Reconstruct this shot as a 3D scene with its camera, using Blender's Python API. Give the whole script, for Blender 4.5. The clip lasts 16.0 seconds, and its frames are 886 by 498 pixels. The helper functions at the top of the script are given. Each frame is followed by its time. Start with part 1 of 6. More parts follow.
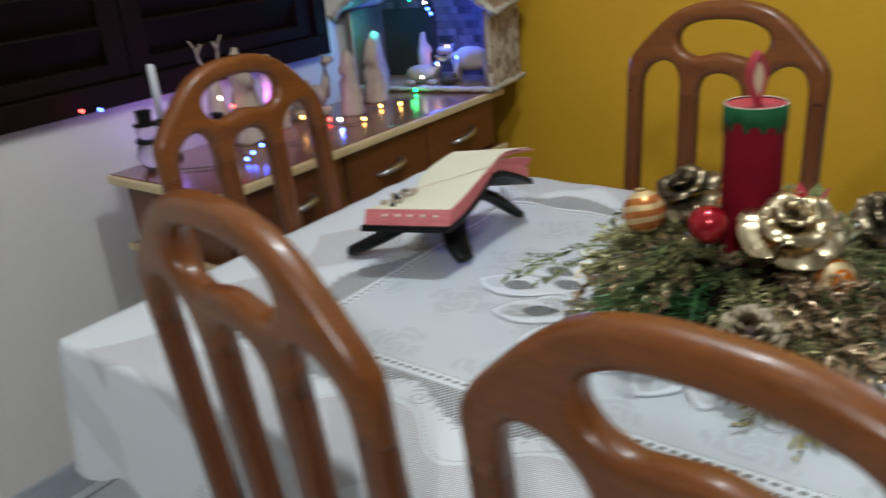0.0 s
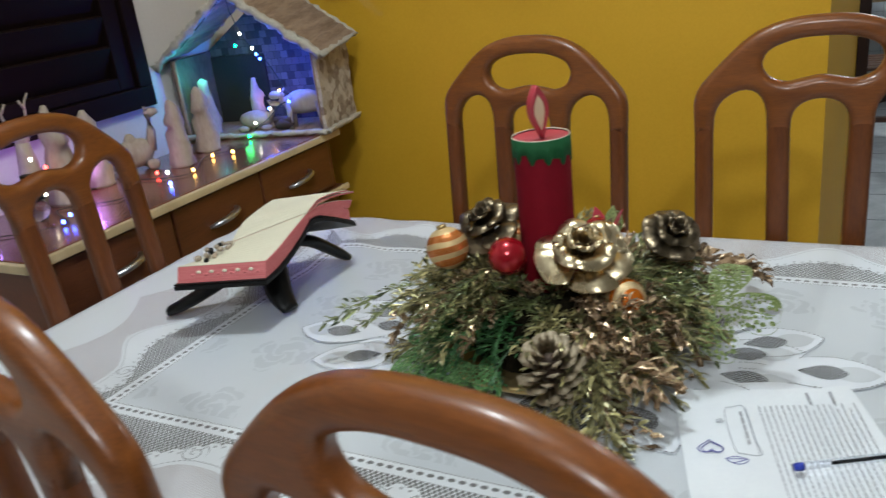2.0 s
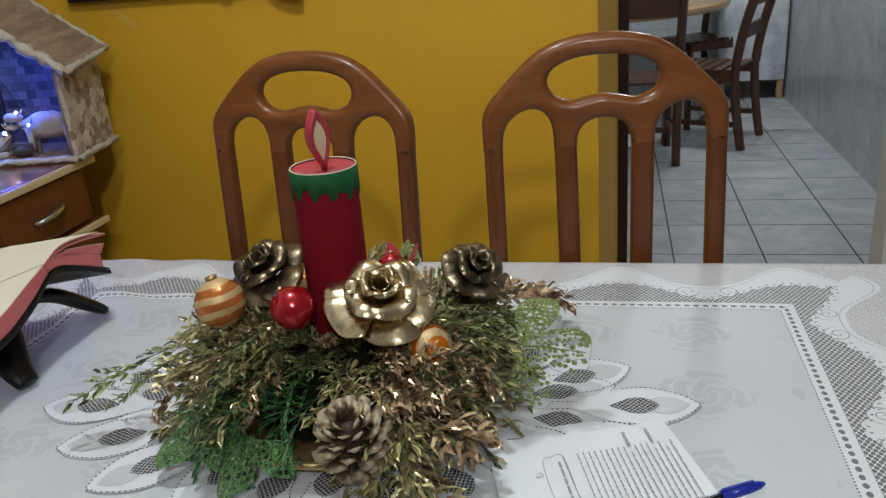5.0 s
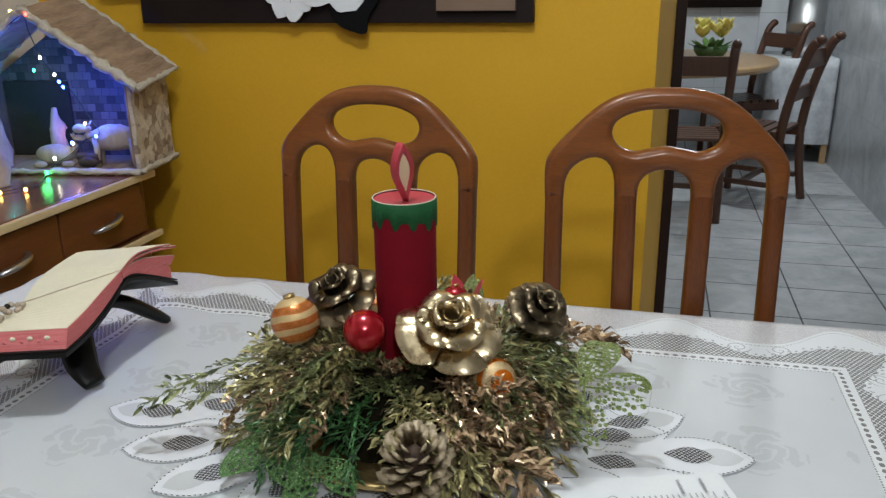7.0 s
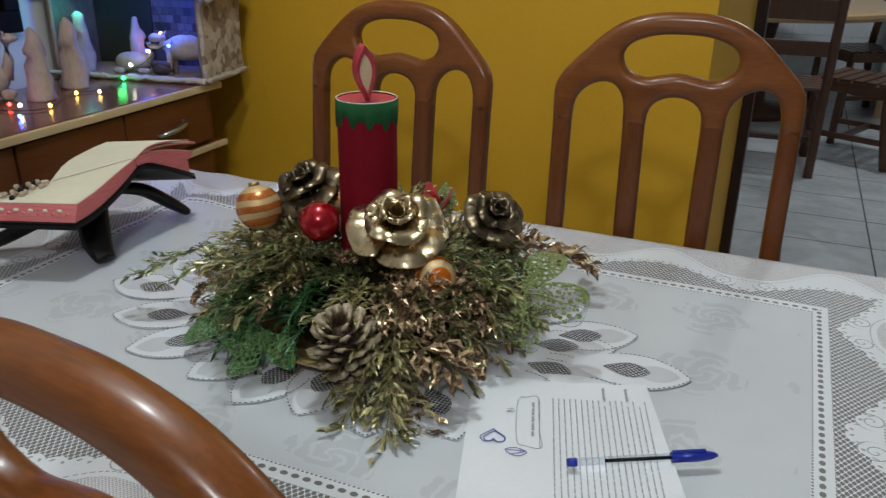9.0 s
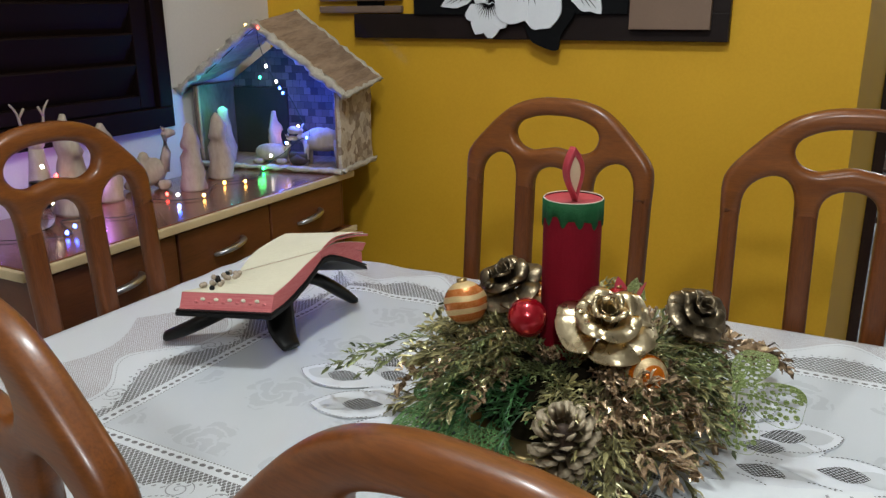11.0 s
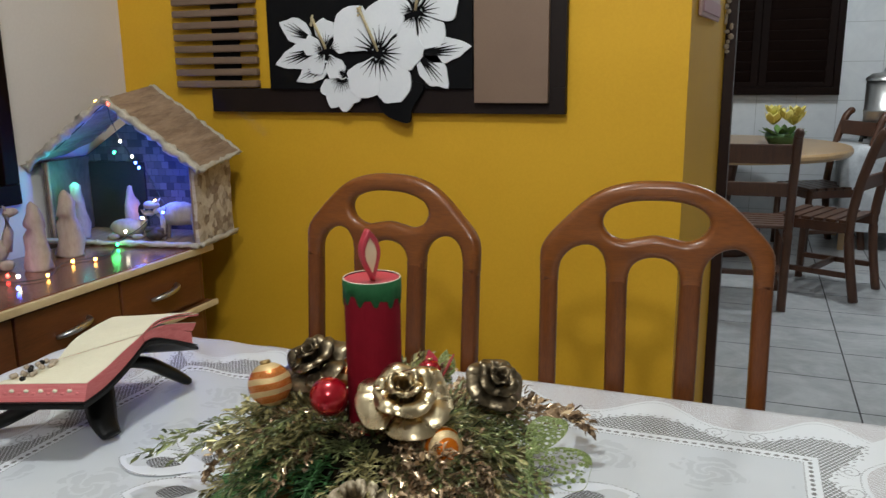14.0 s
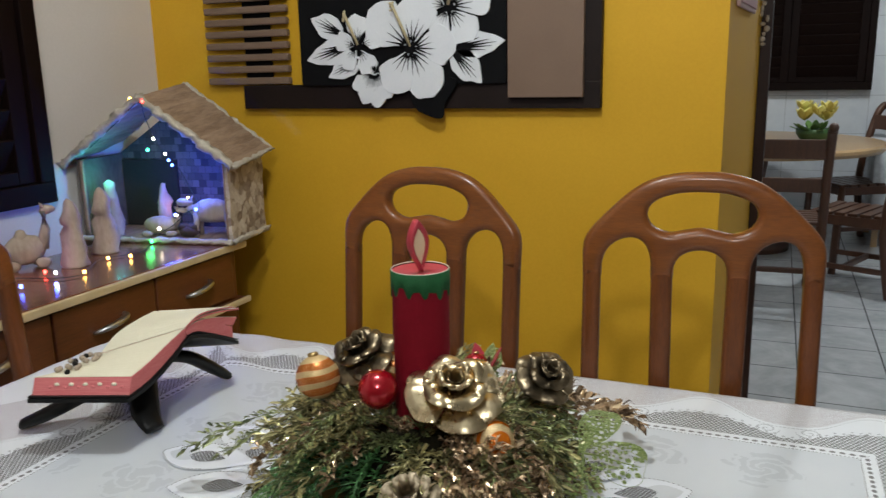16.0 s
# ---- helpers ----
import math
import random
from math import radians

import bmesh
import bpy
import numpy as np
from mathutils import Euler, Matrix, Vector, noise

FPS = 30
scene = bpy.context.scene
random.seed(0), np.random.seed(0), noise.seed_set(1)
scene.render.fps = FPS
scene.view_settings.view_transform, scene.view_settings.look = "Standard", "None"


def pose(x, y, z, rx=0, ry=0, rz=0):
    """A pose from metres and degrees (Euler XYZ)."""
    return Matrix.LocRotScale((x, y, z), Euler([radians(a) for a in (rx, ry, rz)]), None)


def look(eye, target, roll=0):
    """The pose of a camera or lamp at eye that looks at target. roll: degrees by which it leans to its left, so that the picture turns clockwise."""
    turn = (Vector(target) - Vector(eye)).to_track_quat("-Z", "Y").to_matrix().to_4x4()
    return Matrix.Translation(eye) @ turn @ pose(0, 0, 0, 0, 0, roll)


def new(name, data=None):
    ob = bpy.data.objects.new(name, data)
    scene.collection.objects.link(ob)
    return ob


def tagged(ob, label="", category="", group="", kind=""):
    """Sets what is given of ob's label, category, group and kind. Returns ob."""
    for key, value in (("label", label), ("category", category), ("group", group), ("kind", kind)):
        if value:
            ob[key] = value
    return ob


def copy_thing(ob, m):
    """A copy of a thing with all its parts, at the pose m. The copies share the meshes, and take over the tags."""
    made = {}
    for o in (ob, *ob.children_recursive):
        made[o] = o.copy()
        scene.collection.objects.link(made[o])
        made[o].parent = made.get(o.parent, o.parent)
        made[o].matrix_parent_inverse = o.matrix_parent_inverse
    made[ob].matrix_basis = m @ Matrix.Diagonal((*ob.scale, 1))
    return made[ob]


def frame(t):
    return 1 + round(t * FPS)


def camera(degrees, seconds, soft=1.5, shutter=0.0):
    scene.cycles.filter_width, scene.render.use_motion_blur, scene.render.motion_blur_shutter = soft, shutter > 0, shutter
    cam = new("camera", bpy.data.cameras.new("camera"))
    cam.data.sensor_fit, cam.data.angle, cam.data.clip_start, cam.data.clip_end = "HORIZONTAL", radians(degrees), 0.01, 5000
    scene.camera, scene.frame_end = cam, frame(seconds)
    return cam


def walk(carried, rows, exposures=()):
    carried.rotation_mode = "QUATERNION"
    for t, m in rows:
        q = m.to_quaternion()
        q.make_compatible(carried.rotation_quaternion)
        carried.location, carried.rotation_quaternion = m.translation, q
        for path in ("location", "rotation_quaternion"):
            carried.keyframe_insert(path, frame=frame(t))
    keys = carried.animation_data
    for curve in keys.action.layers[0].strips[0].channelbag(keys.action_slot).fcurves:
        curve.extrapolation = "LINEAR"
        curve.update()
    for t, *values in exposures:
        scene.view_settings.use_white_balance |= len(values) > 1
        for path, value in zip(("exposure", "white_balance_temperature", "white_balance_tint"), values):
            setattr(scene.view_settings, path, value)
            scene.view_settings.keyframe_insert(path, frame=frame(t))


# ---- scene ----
cam = camera(58.0, 16.0, soft=1.35, shutter=0.5)
PATH = [
    (0, (-0.115, 0.098, 1.28), (-1.274, 1.542, 0.524), -5.4),
    (0.5, (-0.171, 0.001, 1.286), (-1.427, 1.379, 0.562), -7.6),
    (1, (-0.164, 0.007, 1.286), (-1.362, 1.443, 0.578), -8.2),
    (1.5, (-0.101, 0.077, 1.282), (-1.116, 1.651, 0.58), -7.8),
    (2, (-0.048, 0.157, 1.28), (-0.957, 1.792, 0.573), -7.0),
    (2.5, (-0.007, 0.209, 1.282), (-0.839, 1.877, 0.557), -7.2),
    (3, (-0.023, 0.262, 1.279), (-0.635, 2.023, 0.557), -8.3),
    (5.3, (-0.104, 0.279, 1.263), (-0.517, 2.101, 0.551), -4.5),
    (5.5, (-0.112, 0.277, 1.261), (-0.537, 2.11, 0.582), -3.8),
    (6, (-0.133, 0.28, 1.257), (-0.566, 2.131, 0.635), -1.7),
    (6.5, (-0.163, 0.267, 1.254), (-0.59, 2.123, 0.642), -0.4),
    (7, (-0.135, 0.24, 1.274), (-0.618, 2.076, 0.644), -0.8),
    (7.5, (-0.042, 0.243, 1.271), (-0.605, 2.054, 0.634), -0.8),
    (8, (0.016, 0.253, 1.259), (-0.617, 2.025, 0.581), 0.6),
    (8.5, (0.04, 0.266, 1.241), (-0.629, 1.997, 0.497), 0.8),
    (9, (0.044, 0.246, 1.245), (-0.671, 1.949, 0.477), 0.8),
    (9.5, (0.035, 0.23, 1.261), (-0.79, 1.912, 0.559), -0.1),
    (9.7, (0.01, 0.218, 1.266), (-0.867, 1.884, 0.592), -0.4),
    (11.8, (-0.097, 0.16, 1.275), (-1.001, 1.854, 0.715), -0.5),
    (12, (-0.082, 0.169, 1.277), (-0.955, 1.879, 0.716), -0.5),
    (12.5, (-0.039, 0.189, 1.276), (-0.837, 1.937, 0.722), -0.7),
    (13, (-0.011, 0.188, 1.283), (-0.766, 1.96, 0.745), -0.2),
    (13.5, (0.0, 0.187, 1.284), (-0.721, 1.99, 0.803), 0.0),
    (14, (0.032, 0.197, 1.301), (-0.67, 2.018, 0.861), -0.7),
    (14.5, (0.068, 0.207, 1.293), (-0.621, 2.036, 0.87), -1.1),
    (15, (0.069, 0.204, 1.286), (-0.619, 2.033, 0.859), -1.2),
    (15.5, (0.03, 0.206, 1.282), (-0.67, 2.028, 0.849), -1.1),
    (16, (-0.004, 0.197, 1.287), (-0.756, 1.997, 0.848), -1.2),
]
EXPOSURES = [(0, 0.04, 6050, 3), (2, 0.08, 6050, 3), (3, -0.12, 6200, 5), (5.5, -0.08, 6300, 6), (6, 0.04, 6300, 6), (7, 0.06, 6300, 6), (8, -0.15, 6250, 5), (9, -0.30, 6250, 5), (9.7, -0.18, 6250, 5), (12, 0.12, 6350, 5), (16, 0.10, 6450, 6)]
walk(cam, [(t, look(eye, target, roll)) for t, eye, target, roll in PATH], EXPOSURES)

# ---- light: one ceiling lamp in the dining room, one in the kitchen, night outside ----
world = bpy.data.worlds.new("night")
world.use_nodes = True
world.node_tree.nodes["Background"].inputs[0].default_value = (0.35, 0.42, 0.55, 1)
world.node_tree.nodes["Background"].inputs[1].default_value = 0.004
scene.world = world


def lamp(name, kind, place, power, colour, size):
    data = bpy.data.lights.new(name, kind)
    data.energy, data.color = power, colour
    if kind == "POINT":
        data.shadow_soft_size = size
    ob = new(name, data)
    ob.location = place
    return ob


lamp("dining_lamp", "POINT", (-0.5, 1.05, 2.38), 40.0, (0.95, 0.98, 1.0), 0.07)
lamp("living_lamp", "POINT", (0.45, -1.05, 2.5), 68, (0.97, 0.98, 1.0), 0.08)
lamp("kitchen_lamp", "POINT", (0.55, 5.2, 2.45), 52, (0.93, 0.97, 1.0), 0.1)


# ---- materials ----
def ramp(nt, fac, stops):
    n = nt.nodes.new("ShaderNodeValToRGB")
    el = n.color_ramp.elements
    while len(el) < len(stops):
        el.new(0.5)
    for e, (p, c) in zip(el, stops):
        e.position, e.color = p, (*c, 1)
    nt.links.new(fac, n.inputs[0])
    return n.outputs[0]


def noise_out(nt, scale, detail=4, stretch=(1, 1, 1), coords="Object", rough=0.55, distort=0.0):
    tc = nt.nodes.new("ShaderNodeTexCoord")
    mp = nt.nodes.new("ShaderNodeMapping")
    mp.inputs["Scale"].default_value = stretch
    n = nt.nodes.new("ShaderNodeTexNoise")
    n.inputs["Scale"].default_value, n.inputs["Detail"].default_value = scale, detail
    n.inputs["Roughness"].default_value, n.inputs["Distortion"].default_value = rough, distort
    nt.links.new(tc.outputs[coords], mp.inputs[0])
    nt.links.new(mp.outputs[0], n.inputs["Vector"])
    return n.outputs[0]


def bump_to(nt, bsdf, height, strength, distance):
    b = nt.nodes.new("ShaderNodeBump")
    b.inputs["Strength"].default_value, b.inputs["Distance"].default_value = strength, distance
    nt.links.new(height, b.inputs["Height"])
    nt.links.new(b.outputs[0], bsdf.inputs["Normal"])


def mix(nt, fac, a, b, mode="MIX"):
    m = nt.nodes.new("ShaderNodeMix")
    m.data_type, m.blend_type = "RGBA", mode
    for sock, v in ((m.inputs[0], fac), (m.inputs[6], a), (m.inputs[7], b)):
        if isinstance(v, (int, float)):
            sock.default_value = v
        elif isinstance(v, tuple):
            sock.default_value = (*v, 1)
        else:
            nt.links.new(v, sock)
    return m.outputs[2]


def math_node(nt, op, a, b=0.0, c=0.0):
    m = nt.nodes.new("ShaderNodeMath")
    m.operation = op
    for sock, v in zip(m.inputs, (a, b, c)):
        if isinstance(v, (int, float)):
            sock.default_value = v
        else:
            nt.links.new(v, sock)
    return m.outputs[0]


def bare(name):
    m = bpy.data.materials.new(name)
    m.use_nodes = True
    return m, m.node_tree, m.node_tree.nodes["Principled BSDF"]


def surface(name, dark, light, rough=0.6, metal=0.0, scale=30.0, stretch=(1, 1, 1), bump=0.15, fine=180.0, depth=0.002, coat=0.0, spread=0.25, spec=0.5):
    """Two-scale variation between two near colours, with fine relief."""
    m, nt, b = bare(name)
    large = noise_out(nt, scale, 5, stretch)
    small = noise_out(nt, fine, 3, stretch)
    base = ramp(nt, large, [(0.5 - spread, dark), (0.5 + spread, light)])
    base = mix(nt, 0.35, base, ramp(nt, small, [(0.3, dark), (0.7, light)]))
    nt.links.new(base, b.inputs["Base Color"])
    r = nt.nodes.new("ShaderNodeMapRange")
    r.inputs[3].default_value, r.inputs[4].default_value = max(rough - 0.08, 0.02), min(rough + 0.1, 1.0)
    nt.links.new(large, r.inputs[0])
    nt.links.new(r.outputs[0], b.inputs["Roughness"])
    b.inputs["Metallic"].default_value, b.inputs["Specular IOR Level"].default_value = metal, spec
    if coat:
        b.inputs["Coat Weight"].default_value, b.inputs["Coat Roughness"].default_value = coat, 0.16
    if bump:
        bump_to(nt, b, small, bump, depth)
    return m


def wood(name, dark, light, rough=0.35, along=2, scale=9.0, coat=0.0, bump=0.06, spec=0.5):
    """Grain drawn out along one axis of the object."""
    m, nt, b = bare(name)
    st = [6.0, 6.0, 6.0]
    st[along] = 0.7
    grain = noise_out(nt, scale, 7, tuple(st), rough=0.65, distort=0.6)
    pores = noise_out(nt, scale * 9, 2, tuple(st))
    tone = noise_out(nt, 3.0, 2)
    base = ramp(nt, grain, [(0.25, dark), (0.75, light)])
    base = mix(nt, 0.3, base, ramp(nt, pores, [(0.35, dark), (0.6, light)]))
    base = mix(nt, 0.22, base, ramp(nt, tone, [(0.3, dark), (0.7, light)]))
    nt.links.new(base, b.inputs["Base Color"])
    rr = nt.nodes.new("ShaderNodeMapRange")
    rr.inputs[3].default_value, rr.inputs[4].default_value = rough - 0.06, rough + 0.1
    nt.links.new(grain, rr.inputs[0])
    nt.links.new(rr.outputs[0], b.inputs["Roughness"])
    if coat:
        b.inputs["Coat Weight"].default_value, b.inputs["Coat Roughness"].default_value = coat, 0.18
    b.inputs["Specular IOR Level"].default_value = spec
    bump_to(nt, b, pores, bump, 0.001)
    return m


CHAIR_WOOD = wood("varnished_chair_wood", (0.070, 0.0175, 0.003), (0.175, 0.049, 0.007), 0.36, coat=0.22, spec=0.35)
CHAIR_CREST = wood("varnished_crest_wood", (0.088, 0.023, 0.0035), (0.245, 0.073, 0.009), 0.36, along=0, coat=0.30, spec=0.38)
DRESSER_WOOD = wood("dresser_wood", (0.080, 0.023, 0.007), (0.18, 0.056, 0.017), 0.38, along=1, scale=6, coat=0.2, spec=0.4)
DRESSER_TOP = wood("dresser_top_wood", (0.12, 0.040, 0.018), (0.24, 0.09, 0.04), 0.22, along=1, scale=5, coat=0.5)
CREAM_EDGE = surface("cream_edging", (0.62, 0.47, 0.25), (0.72, 0.57, 0.33), 0.4, scale=20, bump=0.05)
DARK_WOOD = wood("dark_shutter_wood", (0.004, 0.0018, 0.0014), (0.011, 0.0042, 0.003), 0.62, along=1, scale=7, coat=0.0, spec=0.10)
JAMB_WOOD = wood("dark_jamb_wood", (0.016, 0.006, 0.004), (0.042, 0.014, 0.008), 0.42, along=2, scale=7, coat=0.1, spec=0.3)
RUSTIC_WOOD = wood("rustic_dark_wood", (0.045, 0.016, 0.008), (0.12, 0.045, 0.02), 0.42, along=2, scale=9, coat=0.2)
PALE_WOOD = wood("pale_table_wood", (0.36, 0.22, 0.10), (0.55, 0.37, 0.19), 0.35, along=0, scale=5, coat=0.3)
YELLOW = surface("mustard_wall_paint", (0.64, 0.350, 0.016), (0.73, 0.410, 0.025), 0.62, scale=3.0, fine=140, bump=0.22, depth=0.0015, spec=0.3)
WHITE_WALL = surface("white_wall_paint", (0.63, 0.59, 0.55), (0.71, 0.67, 0.63), 0.7, scale=2.5, fine=120, bump=0.2, depth=0.0015)
# mid grey on the unseen ceiling holds down the fill light
CEILING = surface("ceiling_paint", (0.48, 0.47, 0.45), (0.54, 0.53, 0.51), 0.8, scale=2.0, bump=0.1)
# for the unseen walls: kept dull so that less light bounces back
PLAIN_WALL = surface("beige_wall_paint", (0.34, 0.32, 0.28), (0.40, 0.38, 0.34), 0.7, scale=2.5, fine=120, bump=0.2, depth=0.0015)
GREY_TRIM = surface("grey_skirting", (0.30, 0.32, 0.35), (0.42, 0.44, 0.47), 0.3, scale=18, bump=0.04)
NEAR_BLACK = surface("black_lacquer", (0.003, 0.003, 0.003), (0.007, 0.0065, 0.006), 0.38, scale=25, bump=0.05, spec=0.25)
BLACK_PAINT = surface("black_panel_paint", (0.003, 0.003, 0.0035), (0.006, 0.006, 0.0065), 0.65, scale=15, bump=0.1, spec=0.12)
BROWN_STRIP = surface("dark_brown_paint", (0.010, 0.006, 0.005), (0.018, 0.010, 0.008), 0.55, scale=15, bump=0.1, spec=0.2)
TAUPE = surface("taupe_paint", (0.185, 0.115, 0.075), (0.215, 0.138, 0.092), 0.6, scale=10, bump=0.12)
SLAT_TAUPE = surface("taupe_slats", (0.16, 0.10, 0.065), (0.22, 0.145, 0.098), 0.65, scale=22, stretch=(0.4, 1, 3), bump=0.25)
WHITE_PAINT = surface("white_cutout_paint", (0.74, 0.76, 0.78), (0.82, 0.83, 0.84), 0.5, scale=12, bump=0.08)
STAMEN = surface("gilded_stamen", (0.42, 0.33, 0.17), (0.62, 0.52, 0.32), 0.5, scale=120, bump=0.4)
GOLD = surface("gold_foil", (0.46, 0.35, 0.19), (0.80, 0.67, 0.44), 0.27, metal=1.0, scale=50, fine=75, stretch=(1, 1, 0.5), bump=0.35, depth=0.003)
OLD_GOLD = surface("dull_gold_foil", (0.010, 0.007, 0.004), (0.30, 0.23, 0.14), 0.30, metal=0.85, scale=30, fine=80, bump=0.35, depth=0.003, spread=0.14)
BRASS = surface("brass_bowl", (0.42, 0.29, 0.12), (0.55, 0.40, 0.18), 0.32, metal=0.9, scale=25, bump=0.08)
STEEL = surface("brushed_steel", (0.50, 0.50, 0.50), (0.62, 0.62, 0.62), 0.32, metal=1.0, scale=30, stretch=(1, 8, 1), bump=0.05)
CANDLE_RED = surface("deep_red_felt", (0.17, 0.003, 0.010), (0.23, 0.005, 0.016), 0.75, scale=40, fine=500, bump=0.3, depth=0.002, spec=0.15)
CANDLE_PINK = surface("glossy_pink_red", (0.38, 0.028, 0.045), (0.48, 0.055, 0.072), 0.34, scale=40, bump=0.1)
CANDLE_GREEN = surface("green_felt", (0.008, 0.060, 0.018), (0.016, 0.095, 0.030), 0.7, scale=60, fine=500, bump=0.3, spec=0.2)
FLAME_CREAM = surface("cream_flame_face", (0.72, 0.56, 0.34), (0.78, 0.64, 0.42), 0.6, scale=60, bump=0.2)
RED_GLASS = surface("shiny_red_bauble", (0.36, 0.002, 0.010), (0.46, 0.006, 0.018), 0.13, metal=0.55, scale=12, bump=0.0, coat=0.6)
PINK_EDGE = surface("pink_page_edges", (0.56, 0.075, 0.085), (0.76, 0.27, 0.26), 0.55, scale=25, stretch=(1, 1, 30), bump=0.3, fine=140)
PAGE = surface("cream_paper", (0.68, 0.63, 0.47), (0.75, 0.70, 0.54), 0.7, scale=20, bump=0.05)
PAPER = surface("white_paper", (0.76, 0.78, 0.81), (0.82, 0.84, 0.86), 0.6, scale=12, bump=0.04)
INK = surface("grey_print", (0.30, 0.30, 0.33), (0.42, 0.42, 0.45), 0.7, scale=300, bump=0.0)
FAINT_INK = surface("pencil_line", (0.32, 0.33, 0.37), (0.42, 0.43, 0.46), 0.7, scale=300, bump=0.0)
BLUE_INK = surface("blue_ink", (0.06, 0.06, 0.30), (0.13, 0.12, 0.42), 0.6, scale=300, bump=0.0)
PEN_BLUE = surface("blue_pen_plastic", (0.008, 0.022, 0.30), (0.014, 0.034, 0.38), 0.3, scale=40, bump=0.0)
CARVED = surface("pale_carved_wood", (0.29, 0.22, 0.155), (0.52, 0.43, 0.33), 0.7, scale=28, stretch=(1, 1, 0.4), fine=90, bump=0.5, depth=0.004)
CARDBOARD = surface("corrugated_card", (0.20, 0.125, 0.075), (0.42, 0.29, 0.19), 0.75, scale=16, stretch=(3.2, 0.5, 1), spread=0.16, fine=60, bump=0.4, depth=0.004)
ROPE = surface("frayed_sisal_rope", (0.42, 0.37, 0.29), (0.66, 0.60, 0.50), 0.85, scale=120, fine=260, bump=0.7, depth=0.004)
INNER_CARD = surface("brown_inner_card", (0.06, 0.042, 0.03), (0.20, 0.15, 0.11), 0.8, scale=22, stretch=(3, 1, 0.5), fine=70, bump=0.5, depth=0.004)
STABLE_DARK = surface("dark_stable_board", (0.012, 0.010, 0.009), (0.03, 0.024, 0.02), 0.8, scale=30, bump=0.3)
CABLE = surface("green_light_cable", (0.008, 0.016, 0.010), (0.014, 0.026, 0.016), 0.5, scale=60, bump=0.0)
BARK = surface("pine_cone_brown", (0.025, 0.014, 0.008), (0.08, 0.045, 0.026), 0.65, scale=70, bump=0.4)
CONE_TIP = surface("gilded_cone_tip", (0.20, 0.14, 0.08), (0.56, 0.46, 0.31), 0.5, metal=0.25, scale=90, bump=0.3)
# near-black: the deep shade between the sprigs is put into this colour
FOAM_SHADE = surface("shade_dark_foam", (0.006, 0.006, 0.003), (0.018, 0.014, 0.008), 0.95, scale=60, bump=0.8, spec=0.05)


def foliage(name, dark, light, rough, metal=0.0):
    """Each leaf its own tone."""
    m, nt, b = bare(name)
    geo = nt.nodes.new("ShaderNodeNewGeometry")
    info = nt.nodes.new("ShaderNodeObjectInfo")
    f = math_node(nt, "FRACT", math_node(nt, "ADD", geo.outputs["Random Per Island"], info.outputs["Random"]))
    base = ramp(nt, f, [(0.0, dark), (0.75, light), (1.0, tuple(min(1, c * 1.7) for c in light))])
    n = noise_out(nt, 220, 2)
    base = mix(nt, 0.22, base, ramp(nt, n, [(0.35, dark), (0.7, light)]))
    nt.links.new(base, b.inputs["Base Color"])
    b.inputs["Roughness"].default_value, b.inputs["Metallic"].default_value = rough, metal
    bump_to(nt, b, n, 0.3, 0.001)
    return m


SPRIG_OLIVE = foliage("olive_gold_sprig", (0.030, 0.030, 0.010), (0.48, 0.43, 0.20), 0.28, 0.25)
SPRIG_GREEN = foliage("dark_green_sprig", (0.012, 0.024, 0.008), (0.25, 0.28, 0.11), 0.30, 0.10)
SPRIG_BRONZE = foliage("bronze_sprig", (0.045, 0.024, 0.012), (0.66, 0.46, 0.28), 0.27, 0.45)
SPRIG_VIVID = foliage("deep_green_fern_sprig", (0.010, 0.040, 0.012), (0.06, 0.17, 0.05), 0.4)


def glitter(name, dark, light):
    m, nt, b = bare(name)
    v = nt.nodes.new("ShaderNodeTexVoronoi")
    v.inputs["Scale"].default_value = 900
    tc = nt.nodes.new("ShaderNodeTexCoord")
    nt.links.new(tc.outputs["Object"], v.inputs["Vector"])
    base = ramp(nt, v.outputs["Color"], [(0.2, dark), (0.75, light), (0.95, (0.7, 0.8, 0.5))])
    nt.links.new(base, b.inputs["Base Color"])
    b.inputs["Metallic"].default_value, b.inputs["Roughness"].default_value = 0.35, 0.3
    bump_to(nt, b, v.outputs["Distance"], 0.8, 0.002)
    return m


GLITTER_LEAF = glitter("glittered_green_leaf", (0.16, 0.22, 0.06), (0.38, 0.46, 0.17))
GLITTER_DEEP = glitter("glittered_deep_green_leaf", (0.06, 0.16, 0.04), (0.20, 0.38, 0.13))


def striped(name):
    """Orange bauble with swirls of pale glitter."""
    m, nt, b = bare(name)
    tc = nt.nodes.new("ShaderNodeTexCoord")
    w = nt.nodes.new("ShaderNodeTexWave")
    w.bands_direction = "Z"
    w.inputs["Scale"].default_value, w.inputs["Distortion"].default_value, w.inputs["Detail Scale"].default_value = 21, 2.2, 0.7
    nt.links.new(tc.outputs["Object"], w.inputs["Vector"])
    base = ramp(nt, w.outputs[1], [(0.55, (0.56, 0.14, 0.008)), (0.66, (0.62, 0.46, 0.22))])
    grain = noise_out(nt, 900, 1)
    nt.links.new(mix(nt, 0.2, base, ramp(nt, grain, [(0.4, (0.3, 0.1, 0.02)), (0.65, (0.8, 0.65, 0.4))])), b.inputs["Base Color"])
    nt.links.new(ramp(nt, w.outputs[1], [(0.45, (0.16, 0.16, 0.16)), (0.58, (0.55, 0.55, 0.55))]), b.inputs["Roughness"])
    b.inputs["Metallic"].default_value = 0.45
    bump_to(nt, b, grain, 0.2, 0.001)
    return m


ORANGE = striped("orange_striped_bauble")


